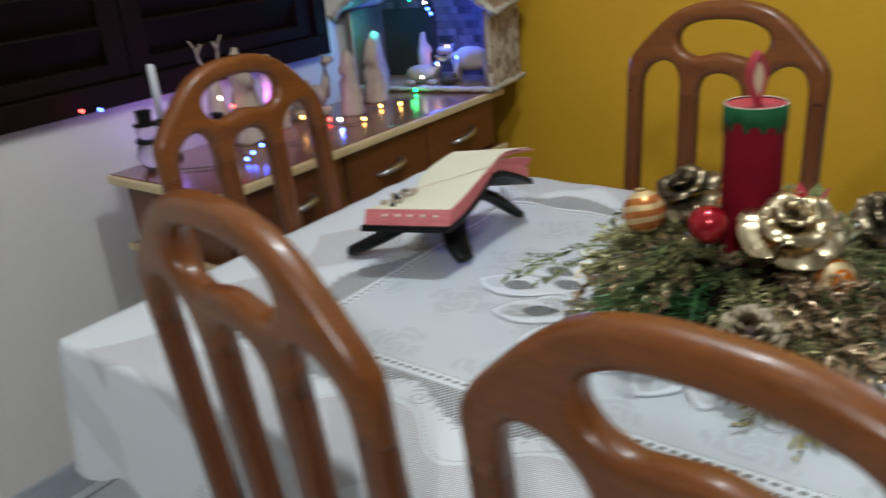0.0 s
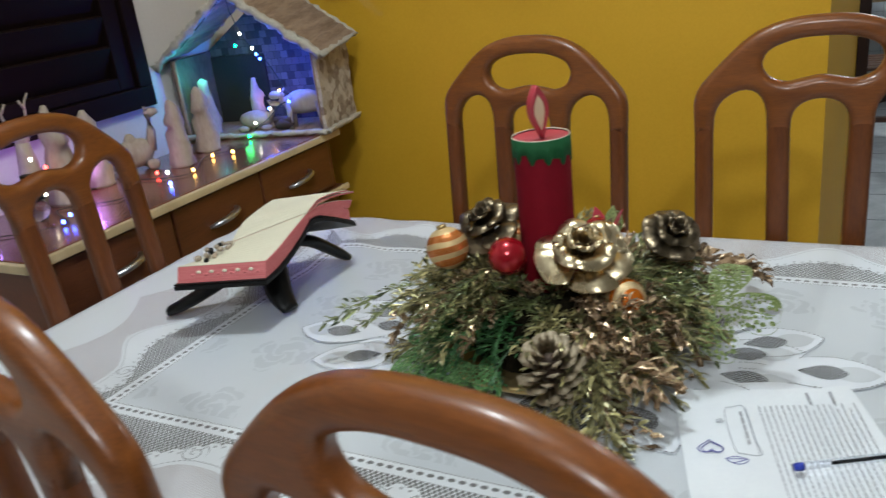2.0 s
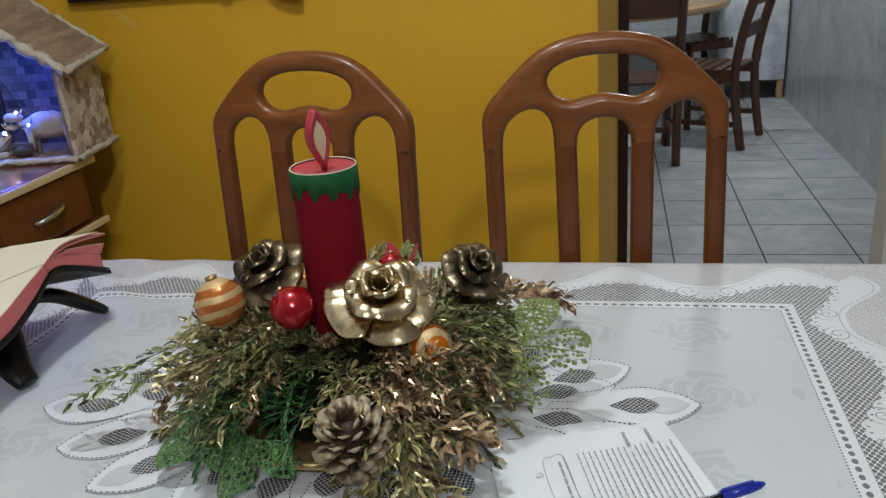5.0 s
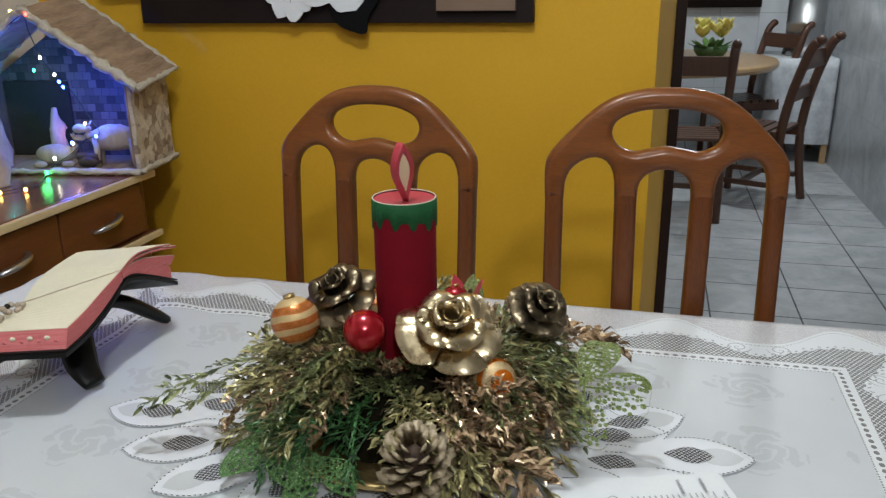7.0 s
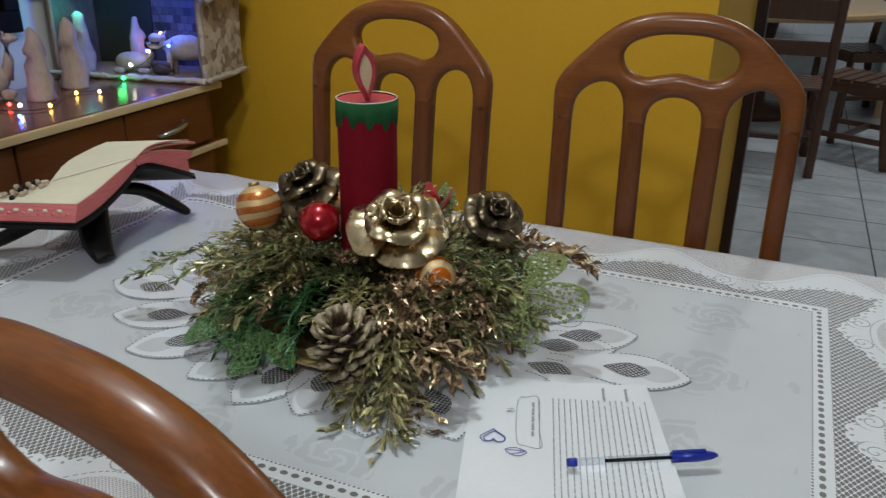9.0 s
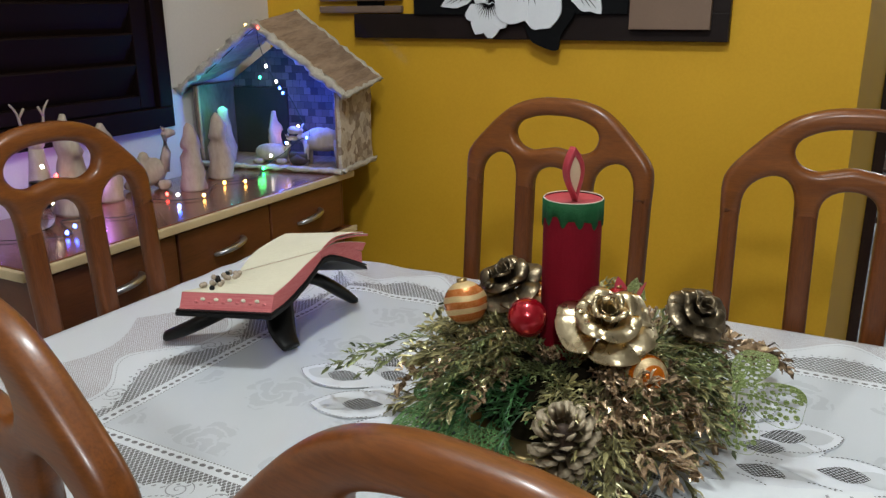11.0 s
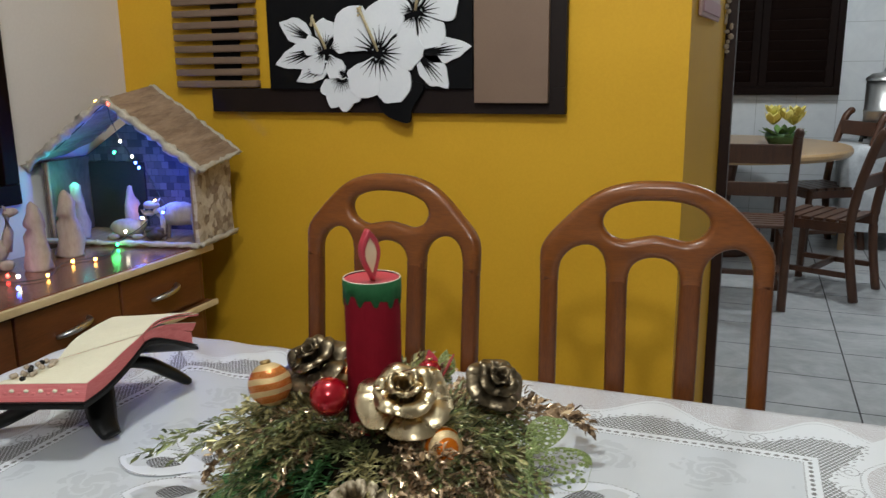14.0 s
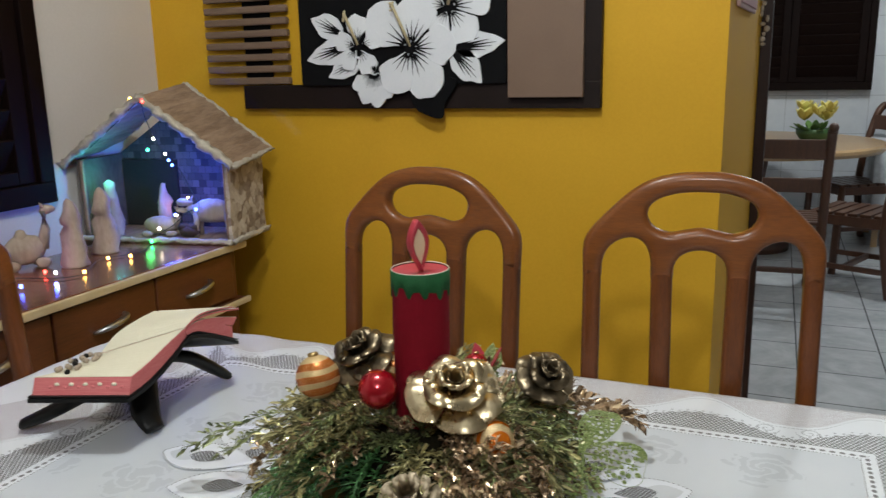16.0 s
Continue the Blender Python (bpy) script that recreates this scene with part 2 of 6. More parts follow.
def ringed(name, r):
    """Orange bauble with rings of pale glitter round its lower pole."""
    m, nt, b = bare(name)
    tc = nt.nodes.new("ShaderNodeTexCoord")
    sep = nt.nodes.new("ShaderNodeSeparateXYZ")
    nt.links.new(tc.outputs["Object"], sep.inputs[0])
    h = math_node(nt, "ADD", math_node(nt, "DIVIDE", sep.outputs[2], 2 * r), 0.5)
    orange, pale = (0.66, 0.16, 0.008), (0.62, 0.47, 0.24)
    grain = noise_out(nt, 900, 1)
    band = ramp(nt, h, [(0.0, (0, 0, 0)), (0.075, (0, 0, 0)), (0.09, (1, 1, 1)), (0.23, (1, 1, 1)), (0.245, (0, 0, 0)), (0.36, (0, 0, 0)), (0.375, (1, 1, 1)), (0.52, (1, 1, 1)), (0.535, (0, 0, 0))])
    base = mix(nt, band, orange, pale)
    nt.links.new(mix(nt, math_node(nt, "MULTIPLY", band, 0.3), base, ramp(nt, grain, [(0.4, (0.3, 0.1, 0.02)), (0.65, (0.85, 0.7, 0.45))])), b.inputs["Base Color"])
    nt.links.new(mix(nt, band, (0.14,) * 3, (0.5,) * 3), b.inputs["Roughness"])
    b.inputs["Metallic"].default_value = 0.4
    bump_to(nt, b, grain, 0.2, 0.001)
    return m


ORANGE_RING = ringed("orange_ringed_bauble", 0.0245)

CX, CY, HX, HY = -0.390, 1.0295, 0.840, 0.4635   # table centre and half sizes
BX, BY, BHX, BHY = -0.391, 1.046, 0.530, 0.2915   # centre and half sizes of the beaded line on the cloth
TOP = 0.76


def net_mask(nt, x, y, pitch, level):
    """Holes of a knotted net: 1 in a hole, 0 on a thread."""
    k = 2 * math.pi / pitch
    a = math_node(nt, "SINE", math_node(nt, "MULTIPLY", math_node(nt, "ADD", x, y), k * 0.7071))
    c = math_node(nt, "SINE", math_node(nt, "MULTIPLY", math_node(nt, "SUBTRACT", x, y), k * 0.7071))
    return math_node(nt, "GREATER_THAN", math_node(nt, "ABSOLUTE", math_node(nt, "MULTIPLY", a, c)), level)


def cloth_material():
    m, nt, b = bare("white_jacquard_cloth")
    tc = nt.nodes.new("ShaderNodeTexCoord")
    sep = nt.nodes.new("ShaderNodeSeparateXYZ")
    nt.links.new(tc.outputs["Object"], sep.inputs[0])
    x, y, z = sep.outputs
    # q runs outwards from the beaded line, on over the table's edge and down the skirt
    ax = math_node(nt, "SUBTRACT", math_node(nt, "ABSOLUTE", math_node(nt, "SUBTRACT", x, BX)), BHX)
    ay = math_node(nt, "SUBTRACT", math_node(nt, "ABSOLUTE", math_node(nt, "SUBTRACT", y, BY)), BHY)
    fall = math_node(nt, "MAXIMUM", math_node(nt, "SUBTRACT", TOP - 0.003, z), 0.0)
    q = math_node(nt, "ADD", math_node(nt, "MAXIMUM", ax, ay), fall)
    on_y = math_node(nt, "GREATER_THAN", ay, ax)
    along = math_node(nt, "ADD", math_node(nt, "MULTIPLY", math_node(nt, "SUBTRACT", x, 0.040), on_y), math_node(nt, "MULTIPLY", math_node(nt, "SUBTRACT", y, 1.047), math_node(nt, "SUBTRACT", 1.0, on_y)))
    PITCH = 0.243
    # u: 0 at the middle of a scroll pair, half a pitch at the point between two pairs
    u = math_node(nt, "ABSOLUTE", math_node(nt, "SUBTRACT", math_node(nt, "MULTIPLY", math_node(nt, "FRACT", math_node(nt, "ADD", math_node(nt, "DIVIDE", along, PITCH), 100.5)), PITCH), PITCH / 2))
    arch = math_node(nt, "SINE", math_node(nt, "MULTIPLY", math_node(nt, "MINIMUM", math_node(nt, "DIVIDE", u, PITCH / 2), 1.0), math.pi / 2))
    scallop = math_node(nt, "MULTIPLY", math_node(nt, "ABSOLUTE", math_node(nt, "SINE", math_node(nt, "MULTIPLY", along, math.pi / 0.021))), 0.006)
    px = math_node(nt, "ADD", x, math_node(nt, "MULTIPLY", fall, 0.0))
    py = math_node(nt, "ADD", y, math_node(nt, "MULTIPLY", fall, 1.0))
    net = net_mask(nt, px, math_node(nt, "MULTIPLY", py, 0.72), 0.0098, 0.20)
    fine_net = net_mask(nt, px, py, 0.0060, 0.36)
    inner_top = math_node(nt, "SUBTRACT", math_node(nt, "ADD", 0.026, math_node(nt, "MULTIPLY", math_node(nt, "POWER", arch, 1.5), 0.052)), scallop)
    outer_low = math_node(nt, "ADD", 0.068, math_node(nt, "MULTIPLY", math_node(nt, "POWER", arch, 3.0), 0.070))
    inner = math_node(nt, "MULTIPLY", math_node(nt, "GREATER_THAN", q, 0.011), math_node(nt, "LESS_THAN", q, inner_top))
    outer = math_node(nt, "MULTIPLY", math_node(nt, "GREATER_THAN", q, outer_low), math_node(nt, "LESS_THAN", q, math_node(nt, "SUBTRACT", 0.245, math_node(nt, "MULTIPLY", arch, 0.06))))
    # stitched lines along both edges of the scroll band, and a pair of spirals in each dip
    rim = math_node(nt, "ABSOLUTE", math_node(nt, "SUBTRACT", q, math_node(nt, "SUBTRACT", outer_low, 0.008)))
    stitch = math_node(nt, "GREATER_THAN", math_node(nt, "SINE", math_node(nt, "MULTIPLY", along, 2 * math.pi / 0.0058)), -0.3)
    lines = math_node(nt, "MULTIPLY", math_node(nt, "LESS_THAN", rim, 0.0010), stitch)
    su = math_node(nt, "SUBTRACT", u, 0.029)
    sv2 = math_node(nt, "SUBTRACT", q, 0.049)
    sr = math_node(nt, "SQRT", math_node(nt, "ADD", math_node(nt, "MULTIPLY", su, su), math_node(nt, "MULTIPLY", sv2, sv2)))
    sa = math_node(nt, "ARCTAN2", sv2, su)
    turn_line = math_node(nt, "ABSOLUTE", math_node(nt, "SUBTRACT", math_node(nt, "FRACT", math_node(nt, "ADD", math_node(nt, "DIVIDE", sr, 0.0095), math_node(nt, "DIVIDE", sa, 2 * math.pi))), 0.5))
    curl = math_node(nt, "MULTIPLY", math_node(nt, "LESS_THAN", turn_line, 0.085), math_node(nt, "LESS_THAN", sr, 0.0185))
    curl = math_node(nt, "MULTIPLY", curl, math_node(nt, "SUBTRACT", 1.0, math_node(nt, "MAXIMUM", inner, outer)))
    # small eyelets just outside the inner net
    eye_q = math_node(nt, "SUBTRACT", math_node(nt, "SUBTRACT", q, inner_top), 0.006)
    eye_u = math_node(nt, "MULTIPLY", math_node(nt, "SUBTRACT", math_node(nt, "FRACT", math_node(nt, "ADD", math_node(nt, "DIVIDE", along, 0.0115), 100.0)), 0.5), 0.0115)
    eyes = math_node(nt, "LESS_THAN", math_node(nt, "ADD", math_node(nt, "MULTIPLY", eye_q, eye_q), math_node(nt, "MULTIPLY", eye_u, eye_u)), 0.0021 ** 2)
    curl = math_node(nt, "MAXIMUM", math_node(nt, "MAXIMUM", curl, lines), eyes)
    holes = math_node(nt, "MULTIPLY", net, inner)
    # barred motifs down the skirt
    bars = math_node(nt, "GREATER_THAN", math_node(nt, "SINE", math_node(nt, "MULTIPLY", q, 2 * math.pi / 0.011)), 0.2)
    cell = math_node(nt, "LESS_THAN", math_node(nt, "ADD", u, math_node(nt, "MULTIPLY", math_node(nt, "ABSOLUTE", math_node(nt, "SUBTRACT", q, 0.375)), 0.8)), 0.042)
    skirt = math_node(nt, "MULTIPLY", math_node(nt, "MULTIPLY", bars, cell), 0.6)
    # the beaded line: oval holes in a plain white band, with a fine drawn thread inside it
    bead_u = math_node(nt, "MULTIPLY", math_node(nt, "SUBTRACT", math_node(nt, "FRACT", math_node(nt, "ADD", math_node(nt, "DIVIDE", along, 0.0125), 100.0)), 0.5), 0.0125)
    beads = math_node(nt, "LESS_THAN", math_node(nt, "ADD", math_node(nt, "MULTIPLY", math_node(nt, "MULTIPLY", bead_u, bead_u), 0.55), math_node(nt, "MULTIPLY", q, q)), 0.0031 ** 2)
    thread = math_node(nt, "MULTIPLY", math_node(nt, "LESS_THAN", math_node(nt, "ABSOLUTE", math_node(nt, "ADD", q, 0.0088)), 0.0010), math_node(nt, "GREATER_THAN", math_node(nt, "SINE", math_node(nt, "MULTIPLY", along, 2 * math.pi / 0.0050)), -0.2))
    holes = math_node(nt, "MAXIMUM", holes, math_node(nt, "MAXIMUM", beads, thread))
    veil = math_node(nt, "MULTIPLY", fine_net, outer)
    # satin roses in rows on the ground: lobed petals in two whorls, barely darker than the cloth
    vor = nt.nodes.new("ShaderNodeTexVoronoi")
    vor.voronoi_dimensions = "2D"
    vor.inputs["Scale"].default_value, vor.inputs["Randomness"].default_value = 6.4, 0.12
    nt.links.new(tc.outputs["Object"], vor.inputs["Vector"])
    sub = nt.nodes.new("ShaderNodeVectorMath")
    sub.operation = "SUBTRACT"
    nt.links.new(tc.outputs["Object"], sub.inputs[0])
    nt.links.new(vor.outputs["Position"], sub.inputs[1])
    sv = nt.nodes.new("ShaderNodeSeparateXYZ")
    nt.links.new(sub.outputs[0], sv.inputs[0])
    ang = math_node(nt, "ARCTAN2", sv.outputs[1], sv.outputs[0])
    rad = math_node(nt, "SQRT", math_node(nt, "ADD", math_node(nt, "MULTIPLY", sv.outputs[0], sv.outputs[0]), math_node(nt, "MULTIPLY", sv.outputs[1], sv.outputs[1])))
    wob = noise_out(nt, 30, 3)
    lobes = math_node(nt, "ABSOLUTE", math_node(nt, "SINE", math_node(nt, "ADD", math_node(nt, "MULTIPLY", ang, 2.0), math_node(nt, "MULTIPLY", wob, 4.0))))
    petal = math_node(nt, "ADD", 0.024, math_node(nt, "MULTIPLY", lobes, 0.030))
    folds = math_node(nt, "GREATER_THAN", math_node(nt, "SINE", math_node(nt, "ADD", math_node(nt, "MULTIPLY", rad, 330.0), math_node(nt, "ADD", math_node(nt, "MULTIPLY", wob, 16.0), math_node(nt, "MULTIPLY", ang, 3.0)))), -0.55)
    rose = math_node(nt, "MULTIPLY", math_node(nt, "LESS_THAN", rad, petal), folds)
    rose = math_node(nt, "MULTIPLY", rose, math_node(nt, "LESS_THAN", q, -0.022))
    weave = noise_out(nt, 700, 2)
    tone = noise_out(nt, 5, 3)
    base = ramp(nt, tone, [(0.3, (0.57, 0.595, 0.62)), (0.7, (0.63, 0.655, 0.68))])
    band_white = math_node(nt, "GREATER_THAN", q, -0.010)
    base = mix(nt, math_node(nt, "MULTIPLY", band_white, 0.8), base, (0.80, 0.82, 0.84))
    base = mix(nt, math_node(nt, "MULTIPLY", veil, 0.75), base, (0.30, 0.23, 0.23))
    base = mix(nt, math_node(nt, "MULTIPLY", rose, 0.30), base, (0.36, 0.38, 0.40))
    base = mix(nt, math_node(nt, "MULTIPLY", curl, 0.75), base, (0.20, 0.20, 0.21))
    base = mix(nt, skirt, base, (0.36, 0.35, 0.35))
    base = mix(nt, math_node(nt, "MULTIPLY", holes, 0.92), base, (0.10, 0.095, 0.09))
    base = mix(nt, 0.08, base, ramp(nt, weave, [(0.35, (0.3, 0.3, 0.3)), (0.65, (1, 1, 1))]), "MULTIPLY")
    nt.links.new(base, b.inputs["Base Color"])
    b.inputs["Roughness"].default_value = 0.5
    b.inputs["Sheen Weight"].default_value = 0.15
    height = math_node(nt, "SUBTRACT", math_node(nt, "MULTIPLY", weave, 0.3), holes)
    bump_to(nt, b, height, 0.35, 0.0008)
    return m


CLOTH = cloth_material()


def lace_material():
    m, nt, b = bare("petal_lace")
    tc = nt.nodes.new("ShaderNodeTexCoord")
    sep = nt.nodes.new("ShaderNodeSeparateXYZ")
    nt.links.new(tc.outputs["Object"], sep.inputs[0])
    net = net_mask(nt, sep.outputs[0], sep.outputs[1], 0.0085, 0.16)
    nt.links.new(mix(nt, net, (0.66, 0.68, 0.72), (0.055, 0.052, 0.05)), b.inputs["Base Color"])
    b.inputs["Roughness"].default_value = 0.7
    bump_to(nt, b, net, -0.3, 0.0006)
    return m


LACE = lace_material()
PETAL_CLOTH = surface("white_petal_satin", (0.70, 0.72, 0.76), (0.78, 0.80, 0.84), 0.42, scale=25, fine=600, bump=0.1)
EYELET = surface("eyelet_shadow", (0.03, 0.03, 0.03), (0.07, 0.065, 0.06), 0.8, scale=200, bump=0.0)
PLAIN_CLOTH = surface("pale_print_cloth", (0.46, 0.49, 0.53), (0.74, 0.77, 0.80), 0.7, scale=9, fine=40, bump=0.1, spread=0.12)


def tiles(name, dark, light, grout, size, rough, axis="XY", off=(0.0, 0.0), gap=0.012):
    """Square tiles with recessed joints."""
    m, nt, b = bare(name)
    tc = nt.nodes.new("ShaderNodeTexCoord")
    sep = nt.nodes.new("ShaderNodeSeparateXYZ")
    nt.links.new(tc.outputs["Object"], sep.inputs[0])
    pick = {"X": 0, "Y": 1, "Z": 2}
    cells, lines = [], []
    for a, o in zip(axis, off):
        u = math_node(nt, "DIVIDE", math_node(nt, "SUBTRACT", sep.outputs[pick[a]], o), size)
        f = math_node(nt, "ABSOLUTE", math_node(nt, "SUBTRACT", math_node(nt, "FRACT", math_node(nt, "ADD", u, 200.0)), 0.5))
        lines.append(math_node(nt, "GREATER_THAN", f, 0.5 - gap))
    line = math_node(nt, "MAXIMUM", *lines)
    big = noise_out(nt, 3.2, 6, distort=1.6, rough=0.65)
    small = noise_out(nt, 22, 4)
    base = ramp(nt, big, [(0.3, dark), (0.65, light)])
    base = mix(nt, 0.25, base, ramp(nt, small, [(0.3, dark), (0.7, light)]))
    base = mix(nt, line, base, grout)
    nt.links.new(base, b.inputs["Base Color"])
    nt.links.new(mix(nt, line, (rough,) * 3, (0.8,) * 3), b.inputs["Roughness"])
    bump_to(nt, b, line, -0.5, 0.002)
    return m


FLOOR_TILE = tiles("marbled_floor_tiles", (0.40, 0.42, 0.44), (0.62, 0.64, 0.66), (0.06, 0.06, 0.065), 0.345, 0.25, "XY", (0.145, 3.41), 0.010)
WALL_TILE = tiles("white_wall_tiles", (0.66, 0.69, 0.73), (0.76, 0.79, 0.82), (0.46, 0.48, 0.50), 0.30, 0.25, "XZ", (0.05, 0.12), 0.008)
SIDE_TILE = tiles("veined_side_tiles", (0.34, 0.36, 0.38), (0.64, 0.66, 0.69), (0.50, 0.52, 0.54), 0.34, 0.3, "YZ", (0.05, 0.12), 0.006)


def woven(name):
    """Checked mat of woven strips."""
    m, nt, b = bare(name)
    tc = nt.nodes.new("ShaderNodeTexCoord")
    ch = nt.nodes.new("ShaderNodeTexBrick")
    ch.offset = 0.5
    ch.inputs["Scale"].default_value = 22
    ch.inputs["Mortar Size"].default_value = 0.012
    ch.inputs["Brick Width"].default_value, ch.inputs["Row Height"].default_value = 0.55, 0.50
    for i, c in enumerate(((0.025, 0.021, 0.022), (0.15, 0.125, 0.125), (0.02, 0.017, 0.018))):
        ch.inputs[i + 1].default_value = (*c, 1)
    mp = nt.nodes.new("ShaderNodeMapping")
    mp.inputs["Rotation"].default_value = (radians(90), 0, 0)
    nt.links.new(tc.outputs["Object"], mp.inputs[0])
    nt.links.new(mp.outputs[0], ch.inputs["Vector"])
    nt.links.new(ch.outputs[0], b.inputs["Base Color"])
    b.inputs["Roughness"].default_value = 0.8
    return m


WOVEN = woven("woven_reed_mat")


def patchy(name):
    """Torn paper bark patches on card."""
    m, nt, b = bare(name)
    v = nt.nodes.new("ShaderNodeTexVoronoi")
    v.inputs["Scale"].default_value = 42
    tc = nt.nodes.new("ShaderNodeTexCoord")
    nt.links.new(tc.outputs["Object"], v.inputs["Vector"])
    n = noise_out(nt, 90, 3)
    base = ramp(nt, v.outputs["Color"], [(0.25, (0.20, 0.13, 0.085)), (0.45, (0.50, 0.42, 0.32)), (0.8, (0.64, 0.57, 0.46))])
    nt.links.new(mix(nt, 0.3, base, ramp(nt, n, [(0.3, (0.3, 0.22, 0.15)), (0.7, (0.7, 0.62, 0.5))])), b.inputs["Base Color"])
    b.inputs["Roughness"].default_value = 0.85
    bump_to(nt, b, n, 0.7, 0.004)
    return m


PATCHY = patchy("torn_bark_paper")


def glow(name, colour, strength):
    m, nt, b = bare(name)
    b.inputs["Base Color"].default_value = (*colour, 1)
    b.inputs["Emission Color"].default_value = (*colour, 1)
    b.inputs["Emission Strength"].default_value = strength
    return m


def glass(name, colour, rough=0.05):
    m, nt, b = bare(name)
    b.inputs["Base Color"].default_value = (*colour, 1)
    b.inputs["Transmission Weight"].default_value, b.inputs["Roughness"].default_value = 1.0, rough
    b.inputs["IOR"].default_value = 1.3
    return m


CRYSTAL = glass("frosted_crystal", (0.86, 0.86, 0.90), 0.22)
CLEAR = glass("clear_pen_plastic", (0.80, 0.83, 0.88), 0.18)


# ---- building helpers ----
def finish(bm, material, smooth=True):
    me = bpy.data.meshes.new("mesh")
    bm.normal_update()
    bm.to_mesh(me)
    bm.free()
    for p in me.polygons:
        p.use_smooth = smooth
    me.materials.append(material)
    return me


def part(name, bm, material, parent=None, label="", smooth=False):
    me = bm if isinstance(bm, bpy.types.Mesh) else finish(bm, material, smooth)
    me.name = name
    ob = new(name, me)
    ob.parent = parent
    return tagged(ob, label)


def thing(name, m, label, category, group="", kind=""):
    ob = new(name)
    ob.empty_display_size = 0.05
    ob.matrix_basis = m
    return tagged(ob, label, category, group, kind)


def solid(name, bm, material, label, category, group="", kind="", smooth=False):
    ob = part(name, bm, material, None, "", smooth)
    return tagged(ob, label, category, group, kind)


def box(bm, x0, y0, z0, x1, y1, z1, bevel=0.0, m=None, seg=2):
    r = bmesh.ops.create_cube(bm, size=1)
    vs = r["verts"]
    for v in vs:
        v.co = Vector(((x0 + x1) / 2 + v.co.x * (x1 - x0), (y0 + y1) / 2 + v.co.y * (y1 - y0), (z0 + z1) / 2 + v.co.z * (z1 - z0)))
    if bevel:
        es = list({e for v in vs for e in v.link_edges})
        out = bmesh.ops.bevel(bm, geom=es, offset=bevel, segments=seg, profile=0.6, affect="EDGES")
        vs = list({v for f in out["faces"] for v in f.verts} | {v for v in vs if v.is_valid})
    if m is not None:
        bmesh.ops.transform(bm, matrix=m, verts=vs)
    return bm


def one_box(*a, **k):
    return box(bmesh.new(), *a, **k)


def lathe(profile, n=24, bm=None, m=None):
    """Turn a short (radius, height) outline about z."""
    bm = bm or bmesh.new()
    rings, made = [], []
    for r, z in profile:
        if r < 1e-5:
            rings.append([bm.verts.new((0, 0, z))])
        else:
            rings.append([bm.verts.new((r * math.cos(2 * math.pi * i / n), r * math.sin(2 * math.pi * i / n), z)) for i in range(n)])
        made += rings[-1]
    for a, b in zip(rings, rings[1:]):
        for i in range(n):
            j = (i + 1) % n
            q = [a[i % len(a)], a[j % len(a)], b[j % len(b)], b[i % len(b)]]
            q = list(dict.fromkeys(q))
            if len(q) > 2:
                bm.faces.new(q)
    if m is not None:
        bmesh.ops.transform(bm, matrix=m, verts=made)
    return bm


def tube(points, radius, n=8, bm=None, squash=1.0, taper=None):
    """A rounded bar along points, with closed ends. radius may vary by taper(t)."""
    bm = bm or bmesh.new()
    pts = [Vector(p) for p in points]
    rings = []
    for i, p in enumerate(pts):
        d = (pts[min(i + 1, len(pts) - 1)] - pts[max(i - 1, 0)]).normalized()
        side = d.cross(Vector((0, 0, 1)))
        if side.length < 1e-3:
            side = Vector((1, 0, 0))
        side.normalize()
        up = side.cross(d)
        r = radius * (taper(i / max(1, len(pts) - 1)) if taper else 1)
        rings.append([bm.verts.new(p + side * r * math.cos(2 * math.pi * k / n) + up * r * squash * math.sin(2 * math.pi * k / n)) for k in range(n)])
    for a, b in zip(rings, rings[1:]):
        for k in range(n):
            bm.faces.new((a[k], a[(k + 1) % n], b[(k + 1) % n], b[k]))
    bm.faces.new(rings[0][::-1])
    bm.faces.new(rings[-1])
    return bm


def spline(ctrl, steps=8, closed=False):
    """Smooth run through control points."""
    c = [Vector(p) for p in ctrl]
    n = len(c)
    out = []
    for i in range(n if closed else n - 1):
        p0, p1, p2, p3 = (c[(i + k) % n] if closed else c[min(max(i + k, 0), n - 1)] for k in (-1, 0, 1, 2))
        for s in range(steps):
            t = s / steps
            out.append(0.5 * (2 * p1 + (p2 - p0) * t + (2 * p0 - 5 * p1 + 4 * p2 - p3) * t * t + (3 * p1 - p0 - 3 * p2 + p3) * t ** 3))
    if not closed:
        out.append(c[-1])
    return out


def cutout(outlines, half, bevel, res=3):
    """A board sawn to the first outline with the others as holes, edges rounded: x to the side, y up, thickness along z."""
    cu = bpy.data.curves.new("cut", "CURVE")
    cu.dimensions, cu.fill_mode, cu.extrude, cu.bevel_depth, cu.bevel_resolution = "2D", "BOTH", half, bevel, res
    cu.offset = -bevel
    for pts in outlines:
        sp = cu.splines.new("POLY")
        sp.points.add(len(pts) - 1)
        for q, p in zip(sp.points, pts):
            q.co = (p[0], p[1], 0, 1)
        sp.use_cyclic_u = True
    ob = bpy.data.objects.new("cut", cu)
    scene.collection.objects.link(ob)
    me = bpy.data.meshes.new_from_object(ob)
    bpy.data.objects.remove(ob)
    bpy.data.curves.remove(cu)
    bm = bmesh.new()
    bm.from_mesh(me)
    bpy.data.meshes.remove(me)
    bmesh.ops.remove_doubles(bm, verts=bm.verts, dist=1e-5)
    return bm


# ---- setting ----
WX, WY = -1.975, 2.41      # white wall, yellow wall
SIDE, SOUTH, NORTH, HIGH = 3.4, -4.2, 7.35, 2.75


def shell(name, bm, material, label, category="wall"):
    return solid(name, bm, material, label, category, kind="structure")


